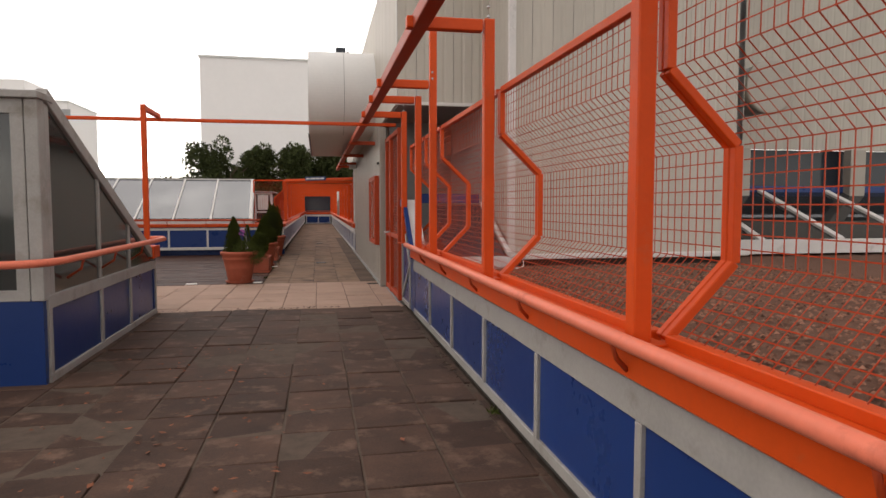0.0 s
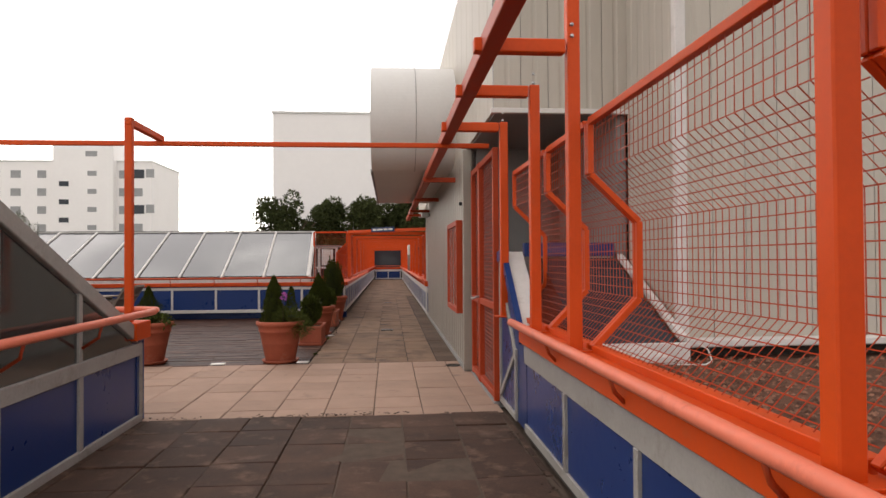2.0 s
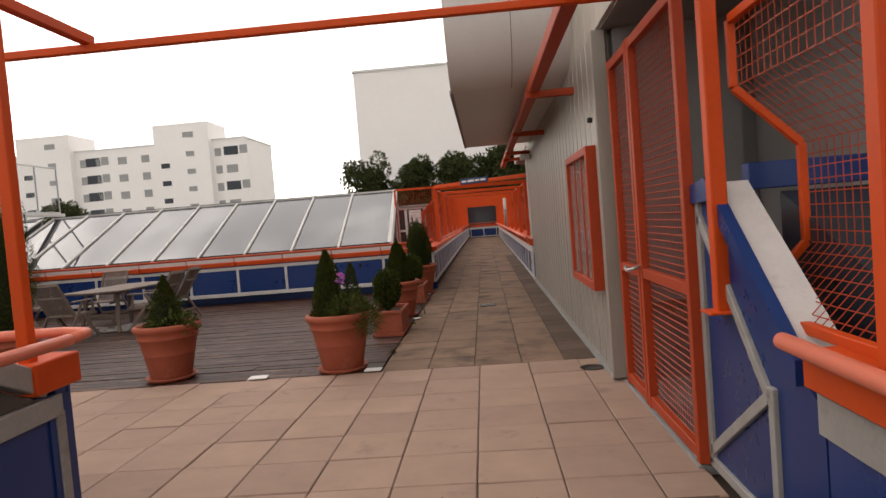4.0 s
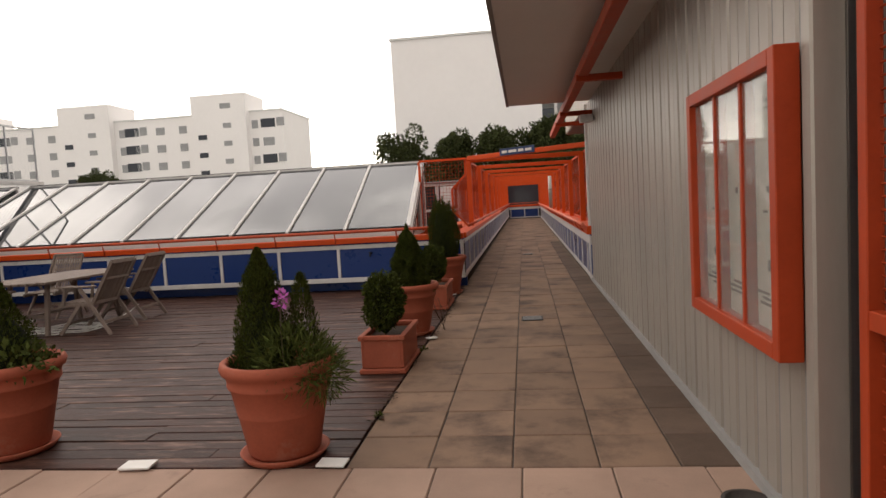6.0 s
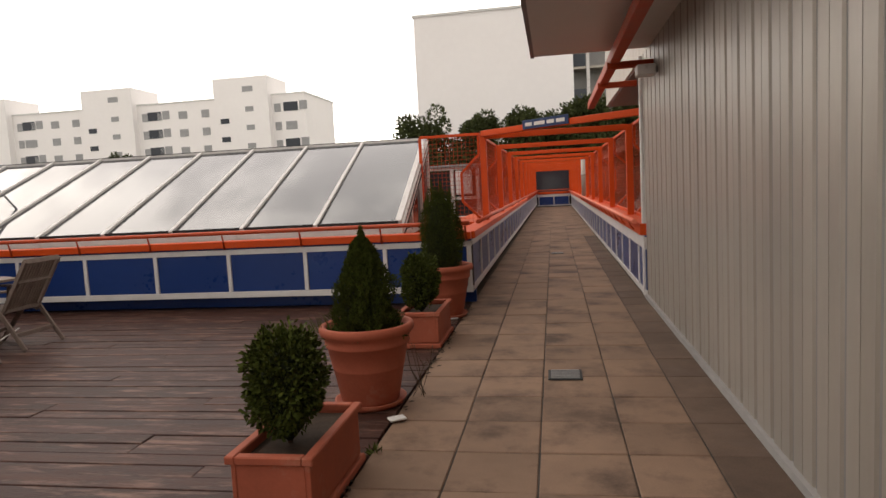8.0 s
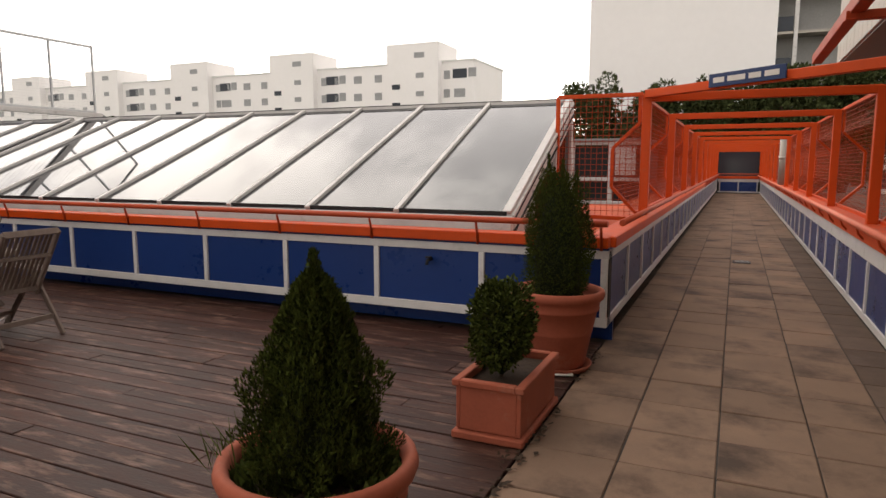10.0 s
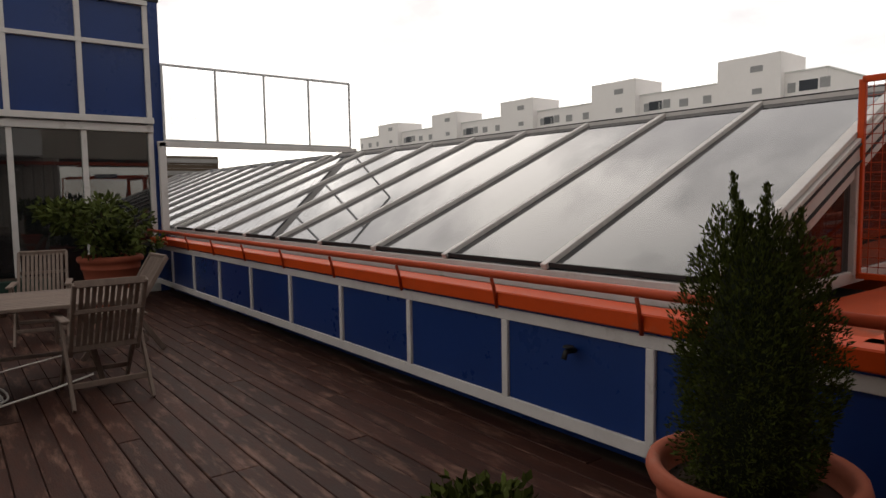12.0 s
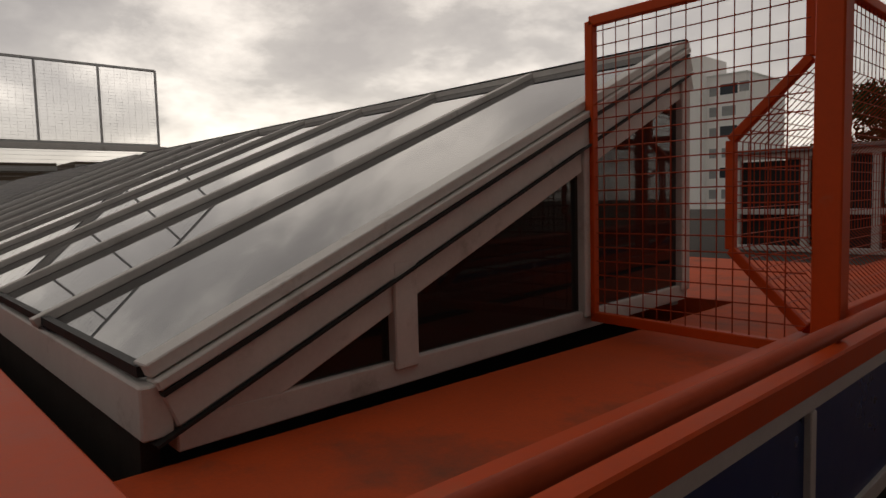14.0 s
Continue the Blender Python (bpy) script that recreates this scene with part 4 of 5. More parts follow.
# ---- blue glazed building at the deck's end ----
blue_house = thing("glazed_building", "blue-panelled building with dark glass and white frames", "building")
BX, BY0, BY1, BZ = -11.92, 10.5, 20.42, 4.86
# solid body behind the panes, coloured dark for the unlit rooms
part("body", block((-20.0, BY0, 0.0), (BX - 0.16, BY1 - 0.03, BZ - 0.02)), JOINT_SHADE, blue_house, "solid block painted dark as the unlit interior")
cols = [BY1 - 0.2 - 1.0 * k for k in range(10)]
for z0, z1, mat, nm in ((0.14, 2.68, HOUSE_GLASS, "pane"), (2.92, 4.06, BLUE, "panel"), (4.13, 4.76, BLUE, "panel")):
    for y1, y0 in zip(cols, cols[1:]):
        part(nm, block((BX - 0.12, y0 + 0.03, z0), (BX - 0.06, y1 - 0.03, z1)), mat, blue_house)
for y in cols:
    part("mullion", block((BX - 0.13, y - 0.04, 0.0), (BX, y + 0.04, BZ - 0.04), 0.005), WHITE, blue_house)
for z0, z1, d in ((0.0, 0.14, 0.0), (2.68, 2.80, 0.03), (2.82, 2.92, 0.10), (4.06, 4.13, 0.0), (4.76, 4.84, 0.02)):
    part("transom", block((BX - 0.13, BY0, z0), (BX + 0.006 + d, BY1 - 0.16, z1), 0.005), WHITE, blue_house)
part("end_face", block((-20.0, BY1 - 0.16, 0.0), (BX + 0.004, BY1, BZ), 0.006), BLUE, blue_house)
part("roof_edge", block((-20.0, BY0, BZ - 0.02), (BX + 0.02, BY1 + 0.02, BZ + 0.04), 0.005), RUBBER, blue_house)
upper = thing("roof_plant_house", "grey ribbed plant house with a rounded corner on the roof", "building")
part("wall", block((-24, 9.0, BZ + 0.02), (-15.4, 20.25, 9.4), 0.12), METAL, upper)
part("rounded_block", prism(bmesh.new(), [(9.0, 4.9), (20.95, 4.9), (20.95, 6.55), (20.88, 6.75), (20.75, 6.9), (20.55, 6.97), (9.0, 6.97)], "x", -24, -15.75), METAL, upper)
for k in range(22):
    part("rib", block((-15.4, 20.0 - 0.5 * k, 5.0), (-15.37, 20.04 - 0.5 * k, 9.3)), METAL_DARK, upper)

# white portal and wire fence across the skylight
port = thing("white_portal", "white square-tube portal across the glass roof", "portal")
part("post", bar(bmesh.new(), (-11.82, 20.36, 0.97), (-11.82, 20.36, 2.52), 0.11, 0.11), WHITE, port)
part("bar", bar(bmesh.new(), (-11.82, 20.3, 2.49), (-11.82, 24.1, 2.49), 0.11, 0.09), WHITE, port)
wf_ = thing("wire_fence", "thin galvanised fence with fine wires above the portal", "fence")
for k in range(5):
    y = 20.42 + 3.58 * k / 4
    part("post", bar(bmesh.new(), (-11.85, y, 2.54), (-11.85, y, 3.83), 0.035, 0.035), GALV, wf_)
for z in (3.82, 2.56):
    part("rail", bar(bmesh.new(), (-11.85, 20.4, z), (-11.85, 24.0, z), 0.04, 0.04), GALV, wf_)
fw = bmesh.new()
for k in range(24):
    tube(fw, [(-11.85, 20.42, 2.6 + 0.05 * k), (-11.85, 24.0, 2.6 + 0.05 * k)], 0.0014, 3, False)
for k in range(36):
    tube(fw, [(-11.86, 20.45 + 0.1 * k, 2.56), (-11.86, 20.45 + 0.1 * k, 3.82)], 0.001, 3, False)
tagged(part("wire_mesh", fw, GALV, wf_), kind="stuff")
fw2 = bmesh.new()
for k in range(22):
    tube(fw2, [(-11.83, 20.42, 1.05 + 0.065 * k), (-11.83, 23.9, 1.05 + 0.065 * k)], 0.002, 3, False)
tagged(part("wire_mesh", fw2, GALV, port), kind="stuff")


# ---- foliage ----
def leaves(name, spots, size, material, parent, seed, up=0.0, long=1.6, slim=0.42):
    """Many small pointed leaf blades at the given spots (place, outward direction), in one mesh."""
    r = random.Random(seed)
    verts, faces = [], []
    for p, out in spots:
        d = Vector((r.gauss(0, 0.6), r.gauss(0, 0.6), r.gauss(0, 0.6) + up)) + Vector(out)
        if d.length < 1e-3:
            d = Vector((0, 0, 1))
        d.normalize()
        s = d.cross(Vector((r.uniform(-1, 1), r.uniform(-1, 1), r.uniform(-1, 1)))).normalized()
        k = size * r.uniform(0.6, 1.4)
        a = len(verts)
        p = Vector(p)
        verts += [p, p + d * k * 0.5 * long + s * k * slim, p + d * k * long, p + d * k * 0.5 * long - s * k * slim]
        faces += [(a, a + 1, a + 2, a + 3)]
    me = bpy.data.meshes.new(name)
    me.from_pydata([v[:] for v in verts], [], faces)
    me.materials.append(material)
    ob = new(name, me)
    ob.parent = parent
    return ob


def cone_spots(r, count, height, radius, z0, tips=((0, 0, 1.0),), round_foot=0.15, centre=(0, 0), taper=0.95):
    """Spots through one or more pointed crowns; each tip is (x, y, share of the height)."""
    out = []
    for k in range(count):
        tx, ty, share = tips[k % len(tips)]
        h = r.random() ** 1.15
        wide = radius * (share if len(tips) > 1 else 1.0) * (min(1.0, (h + 0.05) / round_foot) ** 0.5) * (1 - h) ** taper * 1.12
        a, q = r.uniform(0, math.tau), 1 - 0.45 * r.random() ** 2
        wide *= 1 + 0.5 * noise.noise((2.2 * math.cos(a), 2.2 * math.sin(a), 4.5 * h + centre[0] * 9)) + 0.25 * noise.noise((6 * math.cos(a), 6 * math.sin(a), 13 * h))
        x, y = math.cos(a) * wide * q, math.sin(a) * wide * q
        out.append(((centre[0] + tx * h + x, centre[1] + ty * h + y, z0 + height * share * h), (math.cos(a) * 0.5, math.sin(a) * 0.5, 0.8)))
    return out


def lump_spots(r, count, centre, radii, square=2.0):
    out = []
    for k in range(count):
        d = Vector((r.gauss(0, 1), r.gauss(0, 1), r.gauss(0, 1))).normalized()
        n = (abs(d.x) ** square + abs(d.y) ** square + abs(d.z) ** square) ** (-1 / square)
        q = n * (1 - 0.4 * r.random() ** 2) * (1 + 0.22 * noise.noise(d * 2.3 + Vector(centre)) + 0.12 * noise.noise(d * 6.0))
        out.append(((centre[0] + d.x * q * radii[0], centre[1] + d.y * q * radii[1], centre[2] + d.z * q * radii[2]), d[:]))
    return out


def clay_pot(at, label, saucer=True, s=1.0):
    root = thing("flower_pot", label, "flower pot", "terracotta pots", at=at)
    prof = [(0.0, 0.03), (0.205, 0.03), (0.215, 0.045), (0.262, 0.285), (0.2655, 0.290), (0.2655, 0.296), (0.297, 0.452), (0.310, 0.458), (0.315, 0.470), (0.310, 0.482), (0.321, 0.535), (0.343, 0.545), (0.353, 0.575), (0.345, 0.603), (0.325, 0.612), (0.305, 0.60), (0.295, 0.56), (0.285, 0.50), (0.0, 0.50)]
    pot_body = part("body", lathe(bmesh.new(), [(a * s, b * s) for a, b in prof], 36), TERRA, root)
    part("soil", lathe(bmesh.new(), [(0.0, 0.515 * s), (0.15 * s, 0.525 * s), (0.286 * s, 0.512 * s), (0.0, 0.505 * s)], 24), SOIL, pot_body)
    if saucer:
        part("saucer", lathe(bmesh.new(), [(0.0, 0.004), (0.24 * s, 0.004), (0.27 * s, 0.045), (0.258 * s, 0.048), (0.235 * s, 0.028), (0.0, 0.028)], 32), TERRA, root)
    return root


def clay_trough(at, label):
    root = thing("planter_box", label, "planter", "terracotta troughs", at=at)
    w, d, h = 0.19, 0.36, 0.33
    bm = bmesh.new()
    for lo, hi in (((-w, -d, 0.05), (-w + 0.025, d, h)), ((w - 0.025, -d, 0.05), (w, d, h)), ((-w + 0.025, -d, 0.05), (w - 0.025, -d + 0.025, h)), ((-w + 0.025, d - 0.025, 0.05), (w - 0.025, d, h))):
        box(bm, lo, hi, 0.004)
    part("body", bm, TERRA, root)
    rim = bmesh.new()
    for lo, hi in (((-w - 0.02, -d - 0.02, h - 0.03), (-w + 0.03, d + 0.02, h + 0.01)), ((w - 0.03, -d - 0.02, h - 0.03), (w + 0.02, d + 0.02, h + 0.01)), ((-w + 0.03, -d - 0.02, h - 0.03), (w - 0.03, -d + 0.03, h + 0.01)), ((-w + 0.03, d - 0.03, h - 0.03), (w - 0.03, d + 0.02, h + 0.01))):
        box(rim, lo, hi, 0.006)
    part("rim", rim, TERRA, root)
    part("saucer", block((-w - 0.02, -d - 0.03, 0.0), (w + 0.02, d + 0.03, 0.045), 0.008), TERRA, root)
    part("soil", block((-w + 0.026, -d + 0.026, 0.06), (w - 0.026, d - 0.026, h - 0.04)), SOIL, root)
    return root


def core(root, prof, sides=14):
    """An added solid that keeps a crown from being see-through, with the inner shade in its dark colour."""
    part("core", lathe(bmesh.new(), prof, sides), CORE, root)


rp = random.Random(21)
# pot with twin cypress tips, weeds and a purple flower
P = (-1.48, 12.94, deck_z(12.94))
clay_pot(P, "large terracotta pot on a saucer at the deck's edge")
t1 = thing("potted_cypress", "ragged young cypress with weeds and a purple flower in a pot", "shrub", at=(P[0], P[1], P[2] + 0.5))
# added filler body, coloured as the shade between the leaves
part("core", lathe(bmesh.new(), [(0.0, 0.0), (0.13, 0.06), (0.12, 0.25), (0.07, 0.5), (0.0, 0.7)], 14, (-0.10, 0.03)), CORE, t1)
leaves("crown", cone_spots(rp, 22000, 0.78, 0.185, -0.02, ((0.0, 0.0, 1.0),), 0.22, (-0.10, 0.03), 0.7), 0.0098, LEAF, t1, 31, 0.8, 2.2, 0.32)
leaves("crown", cone_spots(rp, 5000, 0.60, 0.11, 0.0, ((0.0, 0.0, 1.0),), 0.2, (0.15, 0.06), 0.6), 0.0098, LEAF, t1, 32, 0.8, 2.2, 0.32)
leaves("weed_tuft", lump_spots(rp, 1700, (0.14, -0.1, 0.10), (0.24, 0.18, 0.17)), 0.022, LEAF_LIGHT, t1, 3, 0.3, 3.2, 0.16)
leaves("weed_tuft", lump_spots(rp, 800, (0.30, -0.1, 0.03), (0.13, 0.14, 0.15)), 0.022, LEAF_LIGHT, t1, 4, 0.1, 3.2, 0.16)
leaves("flower", lump_spots(rp, 46, (0.06, -0.05, 0.46), (0.028, 0.028, 0.055)), 0.02, FLOWER, t1, 5)
part("stalk", tube(bmesh.new(), [(0.05, -0.05, 0.0), (0.05, -0.06, 0.3), (0.06, -0.05, 0.52)], 0.005, 5), BARK, t1)
# second large pot further along the deck's edge
P = (-3.4, 13.04, deck_z(13.0))
clay_pot(P, "large terracotta pot on a saucer beside a steel plate")
t2 = thing("potted_shrub", "small bushy conifer in a terracotta pot", "shrub", at=(P[0], P[1], P[2] + 0.5))
core(t2, [(0.0, 0.0), (0.16, 0.06), (0.12, 0.3), (0.0, 0.45)])
leaves("crown", cone_spots(rp, 9000, 0.62, 0.24, 0.0, ((0.0, 0.0, 1.0),)), 0.0109, LEAF, t2, 6, 0.4, 2.2, 0.32)
leaves("weed_tuft", lump_spots(rp, 420, (0.12, -0.05, 0.1), (0.24, 0.2, 0.12)), 0.03, LEAF_LIGHT, t2, 7, 0.2, 2.0)
# tall column cypress in a pot out on the deck
P = (-5.38, 13.25, deck_z(13.25))
clay_pot(P, "terracotta pot holding a tall column cypress")
t3 = thing("potted_cypress", "tall dense column cypress in a pot", "shrub", at=(P[0], P[1], P[2] + 0.5))
core(t3, [(0.0, 0.0), (0.16, 0.08), (0.18, 0.7), (0.11, 1.3), (0.0, 1.5)])
leaves("crown", lump_spots(rp, 24000, (0, 0, 0.82), (0.29, 0.29, 0.84), 2.6), 0.0117, LEAF, t3, 8, 0.7, 2.2, 0.32)
# broad cone
P = (-1.295, 16.46, deck_z(16.46))
clay_pot(P, "large terracotta pot with a thick rim and grassy weeds", True, 0.95)
t4 = thing("potted_conifer", "broad dark-green conical conifer in a terracotta pot", "shrub", at=(P[0], P[1], P[2] + 0.475))
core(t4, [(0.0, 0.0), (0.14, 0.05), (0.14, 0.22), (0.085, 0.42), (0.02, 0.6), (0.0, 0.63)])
leaves("crown", cone_spots(rp, 40000, 0.72, 0.215, -0.02, ((0.0, 0.0, 1.0),), 0.28, (0, 0), 0.52), 0.0098, LEAF, t4, 9, 0.6, 2.2, 0.32)
leaves("tip", [((rp.gauss(0, 0.03 * (1.1 - q)), rp.gauss(0, 0.03 * (1.1 - q)), 0.56 + 0.21 * q), (0, 0, 1.2)) for q in [rp.random() for _ in range(1500)]], 0.0095, LEAF, t4, 33, 0.8, 2.2, 0.32)
leaves("weed_tuft", [((0.29 * q * math.cos(a), 0.29 * q * math.sin(a), 0.03), (math.cos(a) * 0.8, math.sin(a) * 0.8, 0.5)) for a, q in [(rp.uniform(0, math.tau), rp.uniform(0.7, 1.0)) for _ in range(1500)]], 0.021, LEAF_LIGHT, t4, 10, 0.4, 2.0)
leaves("grass", [((-0.26 + rp.uniform(-0.1, 0.06), rp.uniform(-0.16, 0.1), 0.03), (-0.5, 0.0, 0.9)) for _ in range(60)], 0.04, LEAF_LIGHT, t4, 11, 0.7, 3.4, 0.06)
# tall cypress at the parapet corner
P = (-1.26, 19.5, deck_z(19.5))
clay_pot(P, "large terracotta pot beside the parapet corner")
t5 = thing("potted_cypress", "tall column cypress with several pointed tips in a pot", "shrub", at=(P[0], P[1], P[2] + 0.5))
core(t5, [(0.0, 0.0), (0.17, 0.06), (0.18, 0.45), (0.10, 0.78), (0.0, 0.9)])
leaves("crown", lump_spots(rp, 34000, (0, 0, 0.42), (0.235, 0.235, 0.52), 2.4), 0.0094, LEAF, t5, 12, 0.8, 2.2, 0.32)
for tx, ty, h in ((-0.09, 0.0, 1.10), (0.01, 0.03, 1.06), (-0.03, -0.06, 1.0), (0.12, 0.04, 0.98), (-0.15, 0.05, 0.86)):
    leaves("tip", [((tx * (0.6 + 0.4 * q) + rp.gauss(0, 0.024 * (1.15 - q)), ty + rp.gauss(0, 0.024 * (1.15 - q)), h * (0.6 + 0.4 * q)), (0, 0, 1.2)) for q in [rp.random() for _ in range(900)]], 0.0086, LEAF, t5, int(h * 1000), 0.8, 2.2, 0.32)

for y, label, tall in ((15.1, "terracotta trough with a clipped box shrub", 0.30), (18.36, "terracotta trough on its tray with a clipped box shrub", 0.31)):
    z = deck_z(y)
    clay_trough((-1.26, y, z), label)
    bx = thing("box_shrub", "rounded clipped box shrub in a trough", "shrub", "box shrubs", at=(-1.28, y - 0.08, z + 0.29))
    core(bx, [(0.0, 0.0), (0.05, 0.05), (0.11, 0.15), (0.11, 0.40), (0.0, 0.48)])
    leaves("crown", lump_spots(rp, 5500, (0, 0, 0.31), (0.165, 0.175, 0.23), 3.0), 0.018, LEAF, bx, 30 + int(y), 0.3)
    leaves("crown", lump_spots(rp, 900, (0, 0, 0.34), (0.165, 0.175, 0.225), 3.0), 0.018, LEAF_LIGHT, bx, 50 + int(y), 0.3)
    part("stem", tube(bmesh.new(), [(0, 0, -0.02), (0.01, 0, 0.2)], 0.014, 6), BARK, bx)

# large leafy plant by the glazed building
P = (-10.55, 19.25, deck_z(19.25))
clay_pot(P, "very large terracotta tub by the glazed building", True, 1.25)
t6 = thing("potted_bush", "spreading yellow-green leafy bush in a tub", "shrub", at=(P[0], P[1], P[2] + 0.62))
core(t6, [(0.0, 0.0), (0.04, 0.02), (0.3, 0.4), (0.2, 0.7), (0.0, 0.8)])
for k in range(26):
    a, q, h = rp.uniform(0, math.tau), rp.uniform(0.1, 0.75), rp.uniform(0.25, 0.95)
    part("branch", tube(bmesh.new(), [(0, 0, 0), (math.cos(a) * q * 0.5, math.sin(a) * q * 0.5, h * 0.7), (math.cos(a) * q, math.sin(a) * q, h)], 0.008, 4), BARK, t6)
    leaves("foliage", lump_spots(rp, 130, (math.cos(a) * q, math.sin(a) * q, h), (0.2, 0.2, 0.12)), 0.05, LEAF_LIGHT, t6, 80 + k, 0.0, 1.9)
tr = thing("planter_trough", "dark green trough standing against the glass", "planter", at=(-11.5, 17.4, deck_z(17.4)))
part("body", block((-0.2, -1.2, 0.0), (0.2, 1.2, 0.42), 0.015), surface("dark_green_paint", (0.02, 0.045, 0.035), 0.5, vary=0.2, bump=0.05), tr)
part("soil", block((-0.17, -1.17, 0.42), (0.17, 1.17, 0.425)), SOIL, tr)


# ---- garden furniture ----
def garden_chair(name="garden_chair"):
    """A folding slatted armchair that faces +x; its rear feet stand near x = -0.3."""
    root = thing(name, "silvered teak folding armchair with a slatted back", "chair", "chairs round the table")
    W = 0.24
    back0, back1 = Vector((-0.02, 0, 0.36)), Vector((-0.38, 0, 0.95))
    for s in (-1, 1):
        part("back_stile", bar(bmesh.new(), back0 + Vector((0, s * W, 0)), back1 + Vector((0, s * W, 0)), 0.03, 0.045, up=(1, 0, 0)), TEAK, root)
        part("rear_leg", bar(bmesh.new(), (-0.30, s * (W + 0.035), 0.0), (0.10, s * (W + 0.035), 0.62), 0.025, 0.05, up=(1, 0, 0)), TEAK, root)
        part("front_leg", bar(bmesh.new(), (0.46, s * (W + 0.01), 0.0), (0.12, s * (W + 0.01), 0.42), 0.025, 0.05, up=(1, 0, 0)), TEAK, root)
        part("arm_post", bar(bmesh.new(), (0.36, s * (W + 0.03), 0.40), (0.32, s * (W + 0.03), 0.63), 0.025, 0.04, up=(1, 0, 0)), TEAK, root)
        part("armrest", block((-0.13, s * (W + 0.03) - 0.032, 0.625), (0.42, s * (W + 0.03) + 0.032, 0.65), 0.006), TEAK, root)
        part("seat_rail", block((-0.02, s * W - 0.014, 0.37), (0.46, s * W + 0.014, 0.415), 0.004), TEAK, root)
    for u in (0.10, 0.99):
        p = back0.lerp(back1, u)
        part("back_rail", bar(bmesh.new(), p + Vector((0, -W, 0)), p + Vector((0, W, 0)), 0.03, 0.055, up=(0.2, 0, 1)), TEAK, root)
    p = back0.lerp(back1, 0.62)
    part("back_rail", bar(bmesh.new(), p + Vector((-0.018, -W, 0)), p + Vector((-0.018, W, 0)), 0.016, 0.035, up=(0.2, 0, 1)), TEAK, root)
    for k in range(10):
        y = -W + 0.05 + (2 * W - 0.1) * k / 9
        part("back_slat", bar(bmesh.new(), back0.lerp(back1, 0.12) + Vector((0.004, y, 0)), back0.lerp(back1, 0.97) + Vector((0.004, y, 0)), 0.03, 0.012, up=(1, 0, 0), bevel=0.002), TEAK, root)
    for k in range(9):
        x = 0.01 + 0.05 * k
        part("seat_slat", block((x, -W + 0.015, 0.415), (x + 0.038, W - 0.015, 0.43), 0.002), TEAK, root)
    part("stretcher", bar(bmesh.new(), (-0.19, -W - 0.03, 0.16), (-0.19, W + 0.03, 0.16), 0.02, 0.045), TEAK, root)
    part("stretcher", bar(bmesh.new(), (0.34, -W, 0.15), (0.34, W, 0.15), 0.02, 0.04), TEAK, root)
    return root


CHAIRS = [((-5.66, 17.25), 178, "silvered teak armchair with its back to the walkway"), ((-5.84, 18.30), 181, "silvered teak armchair pulled out from the table"), ((-8.75, 18.2), -10, "silvered teak armchair before the glazed building"), ((-7.5, 18.78), -86, "silvered teak armchair between table and parapet"), ((-6.85, 16.4), 84, "silvered teak armchair at the table's end")]
first = garden_chair()
for i, ((x, y), turn, label) in enumerate(CHAIRS):
    m = pose(x, y, deck_z(y) + 0.004, 0, 0, turn)
    if i == 0:
        first.matrix_world = m
        ch = first
    else:
        ch = copy_thing(first, m)
    ch["label"] = label
TX, TY, TA = -6.58, 17.7, -6
table = thing("garden_table", "weathered oblong teak garden table with slatted top", "table", at=(TX, TY, deck_z(TY) + 0.004), turn=TA)
for k in range(11):
    x = -0.5 + 0.1 * k
    half = 0.98 * math.sqrt(max(0.05, 1 - (x / 0.72) ** 2 * 0.55))
    part("top_slat", block((x - 0.046, -half, 0.705), (x + 0.046, half, 0.735), 0.004), TEAK, table)
for y in (-0.6, 0.0, 0.6):
    part("batten", block((-0.46, y - 0.04, 0.665), (0.46, y + 0.04, 0.704), 0.004), TEAK, table)
for sx in (-1, 1):
    for sy in (-1, 1):
        part("leg", bar(bmesh.new(), (sx * 0.36, sy * 0.68, 0.0), (sx * 0.30, sy * 0.55, 0.67), 0.06, 0.045), TEAK, table)
for sy in (-0.62, 0.62):
    part("stretcher", bar(bmesh.new(), (-0.33, sy, 0.25), (0.33, sy, 0.25), 0.03, 0.05), TEAK, table)
part("stretcher", bar(bmesh.new(), (0, -0.62, 0.25), (0, 0.62, 0.25), 0.05, 0.03), TEAK, table)
coil = thing("cable", "loose coil of white cable on the deck", "cable", at=(-6.25, 17.35, deck_z(17.35) + 0.014))
rc = random.Random(9)
for k in range(6):
    ra, rb, ox, oy = rc.uniform(0.28, 0.5), rc.uniform(0.16, 0.3), rc.uniform(-0.15, 0.15), rc.uniform(-0.1, 0.1)
    part("loop", tube(bmesh.new(), [(ox + ra * math.cos(q * math.tau / 26), oy + rb * math.sin(q * math.tau / 26 + 0.3), 0.008 * k + 0.01 * math.sin(q)) for q in range(27)], 0.008, 6), CABLE, coil)
part("lead", tube(bmesh.new(), [(0.3, -0.1, 0.01), (0.5, 0.2, 0.06), (0.55, 0.55, 0.14), (0.5, 0.85, 0.2)], 0.008, 6), CABLE, coil)
part("lead", tube(bmesh.new(), [(-0.4, 0.1, 0.01), (-0.9, 0.3, 0.01), (-1.3, 0.9, 0.01), (-1.7, 1.2, 0.01)], 0.008, 6), CABLE, coil)

